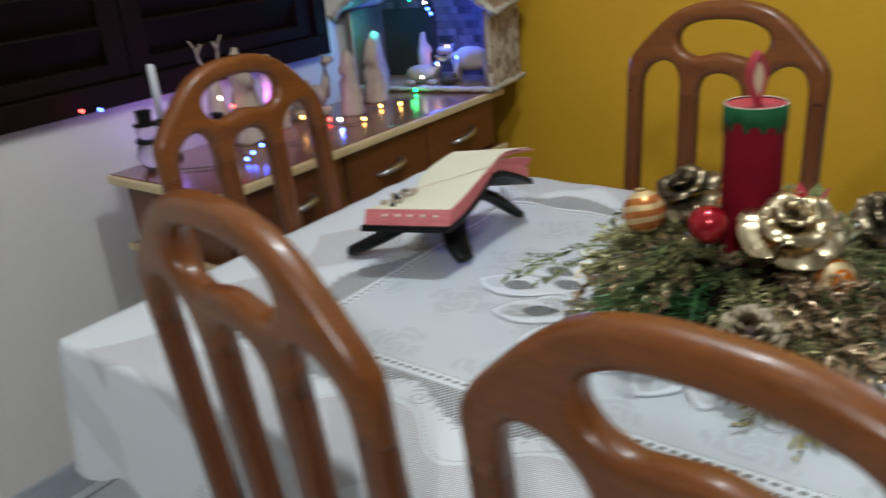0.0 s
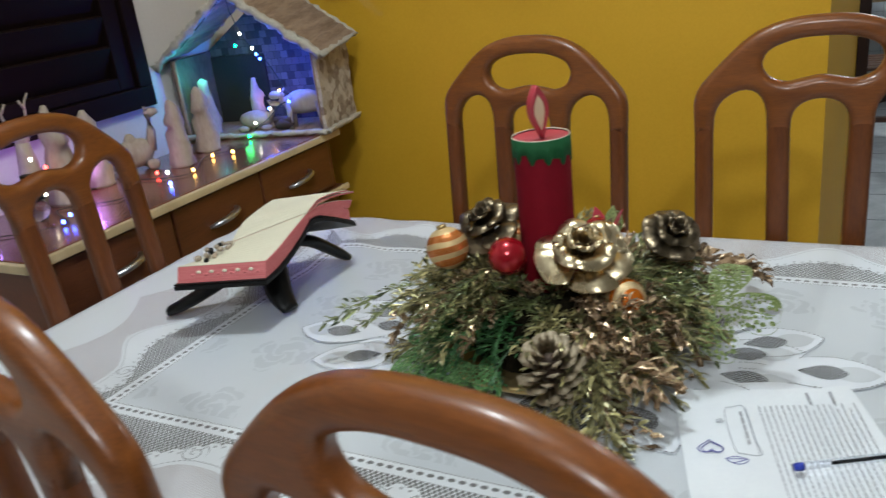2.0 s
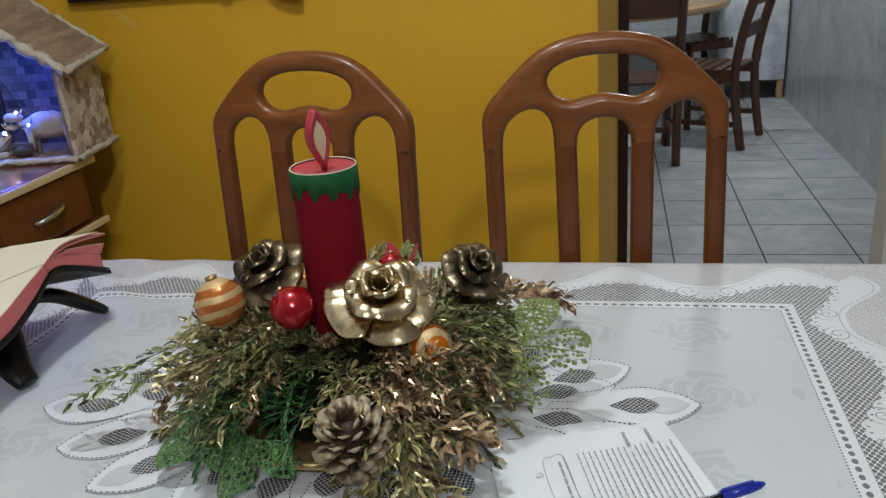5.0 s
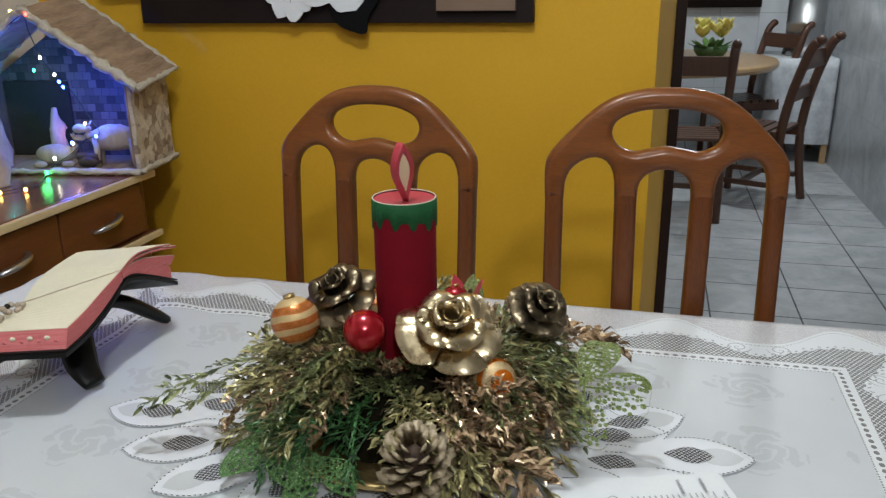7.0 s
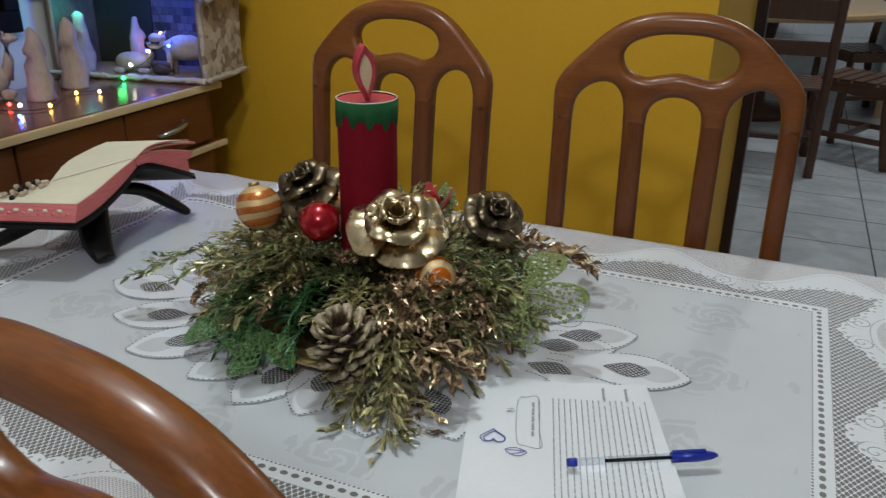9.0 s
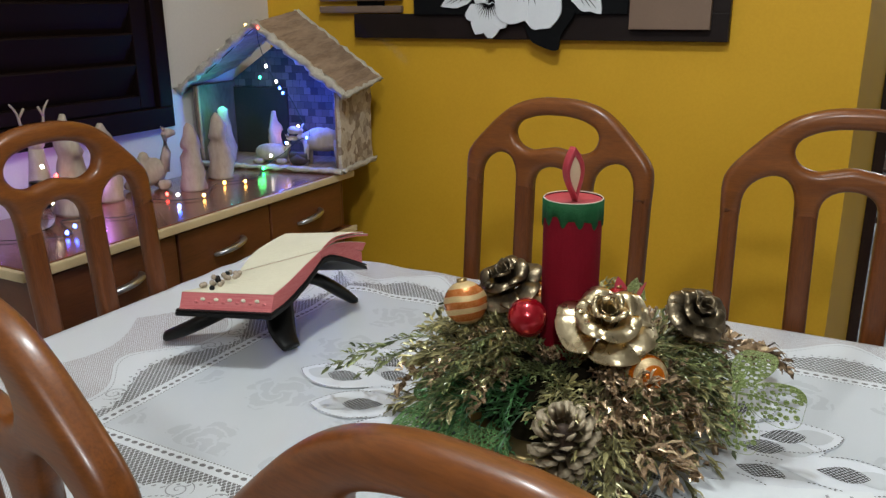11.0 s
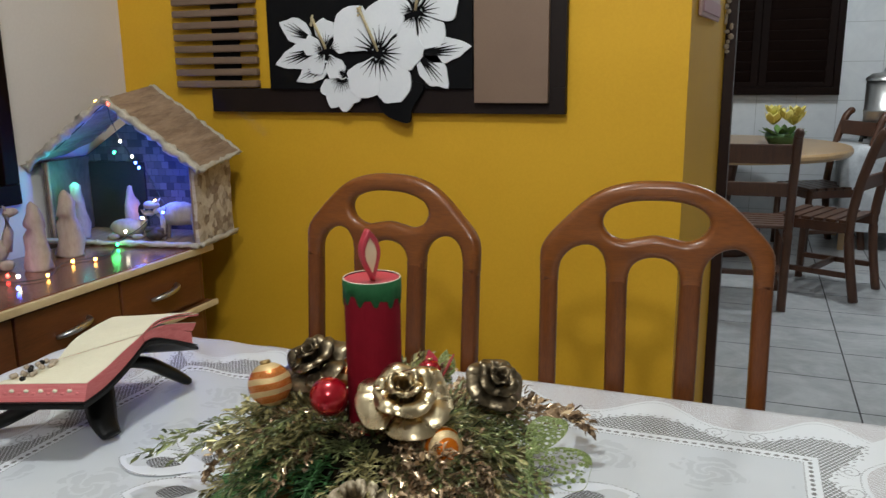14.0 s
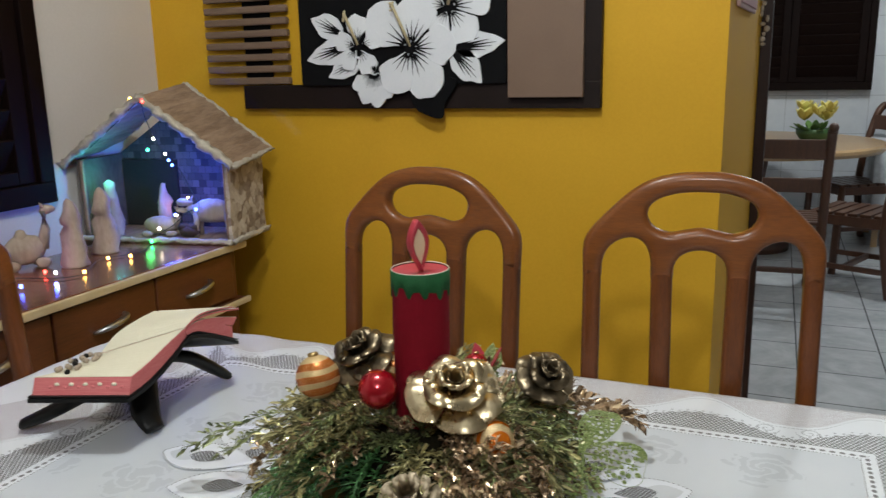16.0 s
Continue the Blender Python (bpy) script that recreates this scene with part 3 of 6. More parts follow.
shell("floor", one_box(WX - 0.15, SOUTH - 0.15, -0.1, SIDE + 0.15, NORTH + 0.15, 0.0), FLOOR_TILE, "glossy grey-white marbled floor tiles with dark joints", "floor")
shell("ceiling", one_box(WX - 0.15, SOUTH - 0.15, HIGH, SIDE + 0.15, NORTH + 0.15, HIGH + 0.1), CEILING, "unseen plain ceiling over both rooms, greyed to cut bounce", "ceiling")
WIN = (0.55, 1.915, 0.93, 1.98)     # y from, y to, z from, z to of the window opening
bm = bmesh.new()
box(bm, WX - 0.15, SOUTH, 0, WX, WIN[0], HIGH)
box(bm, WX - 0.15, WIN[1], 0, WX, WY + 0.12, HIGH)
box(bm, WX - 0.15, WIN[0], 0, WX, WIN[1], WIN[2])
box(bm, WX - 0.15, WIN[0], WIN[3], WX, WIN[1], HIGH)
shell("wall_west", bm, WHITE_WALL, "off-white painted plaster wall with a window opening")
bm = bmesh.new()
box(bm, WX, WY, 0, -0.27, WY + 0.12, HIGH)
vs = [bm.verts.new((x, y, z)) for z in (0, HIGH) for x, y in ((-0.132, WY), (-0.075, 3.24), (-0.27, 3.24), (-0.27, WY))]
for f in ((0, 1, 2, 3), (7, 6, 5, 4), (0, 4, 5, 1), (1, 5, 6, 2), (2, 6, 7, 3), (3, 7, 4, 0)):
    bm.faces.new([vs[i] for i in f])
shell("wall_north", bm, YELLOW, "mustard yellow painted wall ending in a deep door reveal")
bm = bmesh.new()
box(bm, 0.72, 2.78, 0, SIDE, 2.9, HIGH)
box(bm, -0.27, 3.24, 2.12, 1.12, 3.36, HIGH)
shell("wall_door_side", bm, WHITE_WALL, "white wall beside and over the kitchen doorway")
# added unseen walls, set far off to deepen the shade in the room
bm = one_box(SIDE, SOUTH, 0, SIDE + 0.15, 2.9, HIGH)
shell("wall_east", bm, PLAIN_WALL, "unseen beige wall closing the dining room, dulled to cut bounce")
shell("wall_south", one_box(WX - 0.15, SOUTH - 0.15, 0, SIDE + 0.15, SOUTH, HIGH), PLAIN_WALL, "unseen beige wall behind the near chairs, dulled to cut bounce")
shell("kitchen_wall_back", one_box(-1.6, NORTH, 0, 1.3, NORTH + 0.15, HIGH), WALL_TILE, "kitchen wall of large white glazed tiles")
shell("kitchen_wall_side", one_box(1.12, 2.9, 0, 1.27, NORTH, HIGH), SIDE_TILE, "kitchen side wall in veined grey-white tiles")
shell("kitchen_wall_west", one_box(-1.6, 2.53, 0, -1.45, NORTH, HIGH), WALL_TILE, "white tiled kitchen wall")
shell("baseboard", one_box(WX, SOUTH, 0, WX + 0.014, 2.40, 0.085, 0.003), GREY_TRIM, "grey stone skirting along the white wall", "baseboard")
bm = bmesh.new()
box(bm, -0.078, 3.225, 0, -0.040, 3.37, 2.10, 0.004)
box(bm, 1.075, 3.225, 0, 1.118, 3.37, 2.10, 0.004)
box(bm, -0.078, 3.225, 2.07, 1.118, 3.37, 2.118, 0.004)
shell("door_1", bm, JAMB_WOOD, "dark stained wooden frame of the open kitchen doorway", "door frame")


def louvre_window(name, m, width, height, leaves, slats, label):
    """Frame, stiles and sloping louvres; x along the wall, z up, y out of the wall towards the room is negative."""
    w = thing(name, m, label, "window", kind="structure")
    bm = bmesh.new()
    box(bm, 0, -0.03, 0, width, 0.06, 0.06, 0.004)
    box(bm, 0, -0.03, height - 0.06, width, 0.06, height, 0.004)
    box(bm, 0, -0.03, 0.06, 0.05, 0.06, height - 0.06, 0.004)
    box(bm, width - 0.05, -0.03, 0.06, width, 0.06, height - 0.06, 0.004)
    part("window_frame", bm, DARK_WOOD, w)
    lw = (width - 0.1) / leaves
    for i in range(leaves):
        x0 = 0.05 + i * lw
        bm = bmesh.new()
        box(bm, x0 + 0.002, -0.015, 0.062, x0 + 0.06, 0.03, height - 0.062, 0.004)
        box(bm, x0 + lw - 0.06, -0.015, 0.062, x0 + lw - 0.002, 0.03, height - 0.062, 0.004)
        box(bm, x0 + 0.06, -0.015, 0.062, x0 + lw - 0.06, 0.03, 0.10, 0.004)
        box(bm, x0 + 0.06, -0.015, height - 0.11, x0 + lw - 0.06, 0.03, height - 0.062, 0.004)
        leaf = part("shutter_leaf", bm, DARK_WOOD, w)
        pitch = (height - 0.21) / slats
        for k in range(slats):
            sl = one_box(-lw / 2 + 0.06, -0.007, -pitch * 0.62, lw / 2 - 0.06, 0.007, pitch * 0.62, 0.003, seg=1)
            o = part("slat", sl, DARK_WOOD, leaf)
            o.matrix_basis = pose(x0 + lw / 2, 0.008, 0.10 + (k + 0.5) * pitch, 22, 0, 0)
    bm = one_box(0.05, 0.062, 0.05, width - 0.05, 0.072, height - 0.05)
    part("backing", bm, STABLE_DARK, w)
    return w


louvre_window("window_1", pose(WX, WIN[0], WIN[2], 0, 0, 90), WIN[1] - WIN[0], WIN[3] - WIN[2], 2, 10, "dark stained wooden louvred window shut for the night")
louvre_window("window_2", pose(-0.55, NORTH - 0.08, 1.065, 0, 0, 0), 1.20, 1.0, 2, 10, "dark wooden louvred kitchen window, closed")


# ---- chairs ----
def seat_chair(name, m, label, group=""):
    """Chair with an arched crest, pierced by an oval, over three arches; back in the plane y=0, seat towards +y."""
    ch = thing(name, m, label, "chair", group)
    J = 0.935
    right = [(0.192, J), (0.1925, 0.985), (0.184, 1.010), (0.160, 1.038), (0.118, 1.078), (0.082, 1.100), (0.040, 1.111)]
    outer = spline([(-x, z, 0) for x, z in right] + [(0, 1.113, 0)] + [(x, z, 0) for x, z in right[::-1]], 6)

    def arch(u0, u1, top, skew=0.0):
        n, c, h = 14, (u0 + u1) / 2, (u1 - u0) / 2
        return [Vector((c - h * math.cos(math.pi * i / n) , J + (top - J) * math.sin(math.pi * i / n) ** 0.62 + skew * math.sin(math.pi * i / n) * math.cos(math.pi * i / n), 0)) for i in range(n + 1)]

    under = arch(0.079, 0.161, 1.002, 0.008)[::-1] + arch(-0.043, 0.043, 0.984)[::-1] + arch(-0.161, -0.079, 1.002, 0.008)[::-1]
    under = [Vector((p.x, p.y, 0)) for p in under]
    outline = outer + under
    half_oval = [(0.0, 1.080), (0.042, 1.077), (0.076, 1.064), (0.087, 1.044), (0.077, 1.023), (0.052, 1.013), (0.026, 1.017)]
    oval = spline([(x, z, 0) for x, z in half_oval] + [(0, 1.021, 0)] + [(-x, z, 0) for x, z in half_oval[:0:-1]], 6, True)
    bm = cutout([outline, oval], 0.003, 0.0125, 4)

    def lean(v):
        return -(v.z - 1.04) * 0.07 - 0.01

    for v in bm.verts:
        v.co = Vector((v.co.x, v.co.z, v.co.y))
        v.co.y += lean(v.co)
    bmesh.ops.recalc_face_normals(bm, faces=bm.faces)
    part("crest_rail", bm, CHAIR_CREST, ch, smooth=True)
    def bar(run, w, t):
        """Rounded rectangular bar, w wide and t deep (halves)."""
        bm, rings, c = bmesh.new(), [], 0.42
        sec = []
        for sx, sy, k in ((1, 1, 0), (-1, 1, 1), (-1, -1, 2), (1, -1, 3)):
            for q in (0, 45, 90):
                an = radians(90 * k + q)
                r = min(w, t) * 0.55
                sec.append((sx * (w - r) + r * math.cos(an), sy * (t - r) + r * math.sin(an)))
        for p in run:
            rings.append([bm.verts.new(p + Vector((x, y, 0))) for x, y in sec])
        n = len(sec)
        for a, b in zip(rings, rings[1:]):
            for k in range(n):
                bm.faces.new((a[k], a[(k + 1) % n], b[(k + 1) % n], b[k]))
        return bm

    for sx in (-1, 1):
        run = []
        for i in range(14):
            z = (J + 0.014) * i / 13
            c = Vector((sx * 0.1765 * (0.95 + 0.05 * min(1, z / 0.7)), 0, z))
            c.y = lean(c) if z > 0.42 else lean(Vector((c.x, 0, 0.42))) - (0.42 - z) * 0.14
            run.append(c)
        part("rear_post", bar(run, 0.0149, 0.0146), CHAIR_WOOD, ch, smooth=True)
        run = []
        for i in range(9):
            z = 0.46 + (J + 0.014 - 0.46) * i / 8
            c = Vector((sx * 0.061 * (0.9 + 0.1 * i / 8), 0, z))
            c.y = lean(c)
            run.append(c)
        part("splat", bar(run, 0.0175, 0.0145), CHAIR_WOOD, ch, smooth=True)
    seat = cutout([spline([(-0.19, 0.03, 0), (0.19, 0.03, 0), (0.225, 0.25, 0), (0.215, 0.44, 0), (0.0, 0.465, 0), (-0.215, 0.44, 0), (-0.225, 0.25, 0)], 6, True)], 0.01, 0.01, 3)
    bmesh.ops.translate(seat, verts=seat.verts, vec=(0, 0, 0.45))
    part("seat", seat, CHAIR_CREST, ch, smooth=True)
    for s in (-1, 1):
        part("front_leg", tube([(s * 0.19, 0.40, 0.435), (s * 0.187, 0.405, 0.25), (s * 0.18, 0.41, 0.0)], 0.02, 10, taper=lambda t: 1.05 - 0.35 * t), CHAIR_WOOD, ch, smooth=True)
        part("side_stretcher", tube([(s * 0.178, -0.035, 0.20), (s * 0.184, 0.19, 0.20), (s * 0.184, 0.405, 0.20)], 0.010, 8), CHAIR_WOOD, ch, smooth=True)
    return ch


GROUP = "chairs round the dining table"
LOW = Matrix.Diagonal((1, 1, 0.968, 1))
side_chair = seat_chair("dining_chair", pose(-0.226, 0.467, 0, 0, 0, -7.3) @ LOW, "varnished reddish-brown wooden chair with pierced arched back", GROUP)
for x, y, turn, tall in ((-0.666, 0.494, -8.9, 0.975), (-0.610, 1.571, 173.1, 0.994), (-0.107, 1.549, 188.0, 1.001), (-1.256, 0.998, -88.2, 0.985)):
    copy_thing(side_chair, pose(x, y, 0, 0, 0, turn) @ Matrix.Diagonal((1, 1, tall / 0.968, 1)))


# ---- table and cloth ----
table = thing("dining_table", pose(CX, CY, 0), "wooden dining table hidden under a white cloth", "table")
part("tabletop", one_box(-HX + 0.006, -HY + 0.006, 0.72, HX - 0.006, HY - 0.006, 0.754, 0.006), CHAIR_WOOD, table)
for sx in (-1, 1):
    for sy in (-1, 1):
        part("leg", one_box(sx * 0.68 - 0.035, sy * 0.36 - 0.035, 0, sx * 0.68 + 0.035, sy * 0.36 + 0.035, 0.72, 0.006), CHAIR_WOOD, table)


def tablecloth():
    bm = bmesh.new()
    nx, ny, rows, drop = 154, 97, 14, 0.225
    grid = {}

    def ripple(x, y):
        h = 0.0004 * noise.noise(Vector((x * 9, y * 9, 3)))
        # soft folds round the book's corner of the table
        w = math.exp(-((x + 1.0) / 0.28) ** 2 - ((y - 1.36) / 0.16) ** 2)
        h += 0.006 * w * (0.5 + 0.5 * math.sin((x * 0.8 + y) * 62))
        return max(h, -0.002)

    for i in range(nx + 1):
        for j in range(ny + 1):
            x, y = CX - HX + 2 * HX * i / nx, CY - HY + 2 * HY * j / ny
            grid[i, j] = bm.verts.new((x, y, TOP + ripple(x, y)))
    for i in range(nx):
        for j in range(ny):
            bm.faces.new((grid[i, j], grid[i + 1, j], grid[i + 1, j + 1], grid[i, j + 1]))
    loop = [(i, 0) for i in range(nx)] + [(nx, j) for j in range(ny)] + [(i, ny) for i in range(nx, 0, -1)] + [(0, j) for j in range(ny, 0, -1)]
    prev = [grid[k] for k in loop]
    n = len(loop)
    for r in range(1, rows + 1):
        f = r / rows
        cur = []
        for k, (i, j) in enumerate(loop):
            c = grid[i, j].co
            ox = (i == nx) - (i == 0)
            oy = (j == ny) - (j == 0)
            s = c.x * 1.0 + c.y * 1.3
            corner = 1.0 if ox and oy else 0.0
            near = min(min(i, nx - i) / 10, 1.0) if oy else min(min(j, ny - j) / 10, 1.0)
            fold = 0.006 * math.sin(s * 34 + 0.7 * math.sin(s * 11)) * f + 0.022 * (1 - near) ** 2 * f
            out = 0.004 * math.sin(min(1, r / 2) * math.pi / 2) + fold * (0.35 if oy > 0 else 1.0) + 0.004 * f
            hem = 0.012 * abs(math.sin(s * math.pi / 0.115)) * (f ** 6)
            d = Vector((ox, oy, 0)).normalized() if ox or oy else Vector()
            cur.append(bm.verts.new(c + d * (max(out, 0.002)) + Vector((0, 0, -drop * f + hem - 0.03 * (1 - near) * f * 0.5))))
        for k in range(n):
            bm.faces.new((prev[k], cur[k], cur[(k + 1) % n], prev[(k + 1) % n]))
        prev = cur
    ob = solid("tablecloth", bm, CLOTH, "white jacquard tablecloth with lace borders draped over the table", "tablecloth", smooth=True)
    return ob


cloth = tablecloth()


def petal_shape(length, width, n=14):
    """Pointed petal along +x from the origin, widest past the middle."""
    side = [(length * t, width * math.sin(math.pi * t ** 1.25) ** 0.80) for t in (i / n for i in range(n + 1))]
    return side, [(x, -y) for x, y in side[-2:0:-1]]


def flat(pts, z):
    bm = bmesh.new()
    bm.faces.new([bm.verts.new((x, y, z)) for x, y in pts])
    return bm


SATIN_INSET = surface("grey_satin_inset", (0.55, 0.57, 0.59), (0.61, 0.63, 0.65), 0.36, scale=40, fine=500, bump=0.1)


def medallion():
    """Appliqued petals in an oval round the middle of the cloth, each with a window of lace and a stitched tip."""
    L, width = 0.150, 0.039
    up, low = petal_shape(L, width)
    face = finish(flat(up + low, 0), PETAL_CLOTH)
    lu, ll = petal_shape(0.056, 0.0165, 9)
    lace = finish(flat(lu + ll, 0.0005), LACE)
    gu, gl = petal_shape(0.062, 0.0180, 9)
    inset = finish(flat(gu + gl, 0.0003), SATIN_INSET)
    bm = bmesh.new()
    ring_pts = up + low
    for a, b in zip(ring_pts, ring_pts[1:] + ring_pts[:1]):
        if max(a[0], b[0]) < L * 0.50:
            continue
        steps = max(2, int(math.hypot(b[0] - a[0], b[1] - a[1]) / 0.0052))
        for k in range(steps):
            t = (k + 0.5) / steps
            x, y = a[0] + (b[0] - a[0]) * t, a[1] + (b[1] - a[1]) * t
            way = math.degrees(math.atan2(b[1] - a[1], b[0] - a[0]))
            bmesh.ops.create_circle(bm, cap_ends=True, segments=6, radius=0.0011, matrix=pose(x * 0.992, y * 0.965, 0.0006, 0, 0, way) @ Matrix.Diagonal((1.7, 0.8, 1, 1)))
    stitches = finish(bm, EYELET)
    for a, b, z, count, start in ((0.330, 0.170, 0.0009, 18, 17.0), (0.400, 0.222, 0.0016, 20, 6.0)):
        for k in range(count):
            s = radians(start + 360.0 / count * k)
            # even steps round the oval rather than even angles
            s += 0.20 * math.sin(2 * s)
            grow = 1.0 if k % 2 == 0 else 0.95
            tip = Vector((BX + a * grow * math.cos(s), BY + b * grow * math.sin(s), TOP + z + (0.0005 if k % 2 == 0 else 0.0)))
            way = math.degrees(math.atan2(b * math.sin(s) * 1.25, a * math.cos(s)))
            ob = part("petal", face, None, cloth)
            ob.matrix_basis = Matrix.Translation(tip) @ pose(0, 0, 0, 0, 0, way) @ Matrix.Translation((-L, 0, 0))
            part("satin_inset", inset, None, ob, "grey satin inset").location = (L * 0.50, 0, 0)
            part("lace_window", lace, None, ob, "open net lace").location = (L * 0.32, 0, 0)
            tagged(part("stitched_edge", stitches, None, ob), kind="stuff")


medallion()


# ---- dresser along the white wall ----
def dresser():
    d = thing("dresser", pose(0, 0, 0), "reddish wooden dresser with cream edging and steel handles", "dresser")
    y0, y1, xf, XB = 1.055, 2.15, -1.475, -1.87
    part("body", one_box(XB + 0.01, y0 + 0.03, 0.0, xf - 0.02, y1 - 0.02, 0.772, 0.004), DRESSER_WOOD, d)
    top = part("top_board", one_box(XB, y0 + 0.002, 0.772, xf, y1 - 0.002, 0.797, 0.002), DRESSER_TOP, d, "glossy brown top")
    bm = bmesh.new()
    box(bm, xf, y0 - 0.004, 0.775, xf + 0.012, y1, 0.7955, 0.004)
    box(bm, XB, y0 - 0.010, 0.775, xf + 0.012, y0 + 0.002, 0.7955, 0.004)
    part("cream_edge", bm, CREAM_EDGE, top, "cream edging strip")
    ledge = part("ledge", one_box(XB + 0.005, y0 + 0.01, 0.605, xf + 0.0, y1 - 0.002, 0.620, 0.002), DRESSER_WOOD, d)
    bm = bmesh.new()
    box(bm, xf, y0 + 0.006, 0.604, xf + 0.012, y1 + 0.004, 0.622, 0.004)
    box(bm, XB + 0.005, y0 + 0.0, 0.604, xf + 0.012, y0 + 0.012, 0.622, 0.004)
    part("cream_edge", bm, CREAM_EDGE, ledge, "cream edging strip")
    for i in range(3):
        a = 1.115 + i * 0.328
        dr = part("drawer", one_box(xf - 0.019, a + 0.003, 0.632, xf - 0.004, a + 0.325, 0.768, 0.004), DRESSER_WOOD, d)
        c = a + 0.164
        h = tube(spline([(xf - 0.004, c - 0.05, 0.688), (xf + 0.012, c - 0.038, 0.694), (xf + 0.020, c, 0.700), (xf + 0.012, c + 0.038, 0.706), (xf - 0.004, c + 0.05, 0.710)], 5), 0.0105, 10, squash=0.75, taper=lambda t: 0.6 + 0.4 * math.sin(math.pi * t))
        part("handle", h, STEEL, dr, "brushed steel bow handle", smooth=True)
        part("door", one_box(xf - 0.019, a + 0.003, 0.06, xf - 0.004, a + 0.325, 0.598, 0.004), DRESSER_WOOD, d)
    return d


dresser()
DTOP = 0.797


# ---- nativity hut ----
NAT = pose(-1.940, 1.992, DTOP, 0, 0, 9.6)


def frayed(points, radius, seed):
    """Twisted rope with a ragged skin."""
    bm = tube(points, radius, 7)
    rnd = random.Random(seed)
    for v in bm.verts:
        v.co += Vector((rnd.uniform(-1, 1), rnd.uniform(-1, 1), rnd.uniform(-1, 1))) * radius * 0.6
    return bm


def line(a, b, n=14):
    a, b = Vector(a), Vector(b)
    return [a + (b - a) * i / n for i in range(n + 1)]


def nativity():
    h = thing("nativity_hut", NAT, "handmade card nativity hut with sisal rope trim on dresser", "nativity hut")
    W, D, H, P = 0.49, 0.225, 0.245, 0.424
    part("base", one_box(-0.008, -0.012, 0.0, W + 0.008, D, 0.008, 0.002), CARDBOARD, h)
    part("rope_trim", frayed(line((-0.012, -0.016, 0.011), (W + 0.010, -0.016, 0.011), 30), 0.0075, 1), ROPE, h, "pale frayed rope", smooth=True)
    part("rope_trim", frayed(line((W + 0.012, -0.016, 0.011), (W + 0.012, D, 0.011), 12), 0.0075, 2), ROPE, h, "pale frayed rope", smooth=True)
    part("side_wall", one_box(0, 0, 0.008, 0.008, D, H, 0.001), INNER_CARD, h)
    bm = one_box(W - 0.008, 0, 0.008, W + 0.002, D, H + 0.01, 0.001)
    bmesh.ops.subdivide_edges(bm, edges=[e for e in bm.edges if e.calc_length() > 0.05], cuts=8, use_grid_fill=True)
    for v in bm.verts:
        if v.co.x > W:
            v.co.x += 0.006 * noise.noise(v.co * 60)
    part("side_wall", bm, PATCHY, h, "side wall of torn bark paper")
    bm = bmesh.new()
    prof = [(0, 0.008), (W, 0.008), (W, H), (W / 2, P - 0.015), (0, H)]
    f = [bm.verts.new((x, D - 0.008, z)) for x, z in prof]
    g = [bm.verts.new((x, D, z)) for x, z in prof]
    bm.faces.new(f)
    bm.faces.new(g[::-1])
    for i in range(5):
        bm.faces.new((f[i], g[i], g[(i + 1) % 5], f[(i + 1) % 5]))
    part("back_wall", bm, WOVEN, h, "back wall of woven reed mat")
    part("dark_panel", one_box(0.010, D - 0.018, 0.01, 0.205, D - 0.010, 0.225), STABLE_DARK, h, "near-black panel over the left of the back wall")
    part("corner_post", tube(line((W - 0.012, 0.006, 0.01), (W - 0.012, 0.006, H), 6), 0.005, 6), CARDBOARD, h, smooth=True)
    part("corner_post", tube(line((0.012, 0.006, 0.01), (0.012, 0.006, H), 6), 0.006, 6), CARDBOARD, h, smooth=True)
    # roof: two sloping corrugated sheets, rising a little to the back
    for s, name_label in ((-1, "sagging roof slope"), (1, "corrugated card roof slope")):
        bm = bmesh.new()
        nx, ny = 40, 10
        rows = []
        for i in range(nx + 1):
            t = i / nx
            row = []
            for j in range(ny + 1):
                q = j / ny
                x = W / 2 + s * (W / 2 + 0.035) * t
                y = -0.025 + (D + 0.035) * q
                z = P + (H - 0.005 - P) * t * 1.08 + 0.034 * q * (0.95 - 0.12 * t) + 0.0022 * math.sin(t * 60) + 0.003 * noise.noise(Vector((x * 20, y * 20, s)))
                row.append(bm.verts.new((x, y, z)))
            rows.append(row)
        for a, b in zip(rows, rows[1:]):
            for j in range(ny):
                bm.faces.new((a[j], b[j], b[j + 1], a[j + 1]))
        geo = bmesh.ops.extrude_face_region(bm, geom=bm.faces[:])
        bmesh.ops.translate(bm, verts=[v for v in geo["geom"] if isinstance(v, bmesh.types.BMVert)], vec=(0, 0, 0.008))
        bmesh.ops.recalc_face_normals(bm, faces=bm.faces)
        rf = part("roof", bm, CARDBOARD, h, name_label)

        def at(t, q):
            return Vector((W / 2 + s * (W / 2 + 0.035) * t, -0.025 + (D + 0.035) * q, P + (H - 0.005 - P) * t * 1.08 + 0.034 * q * (0.95 - 0.12 * t) + 0.006))

        part("rope_edge", frayed([at(i / 24, 0.0) for i in range(25)], 0.0115, 3 + s), ROPE, rf, "frayed rope edge", smooth=True)
        part("rope_edge", frayed([at(i / 24, 1.0) for i in range(25)], 0.0065, 7 + s), ROPE, rf, "frayed rope edge", smooth=True)
        part("rope_edge", frayed([at(1.0, i / 12) for i in range(13)], 0.0075, 11 + s), ROPE, rf, "frayed rope edge", smooth=True)
    return h


nativity()


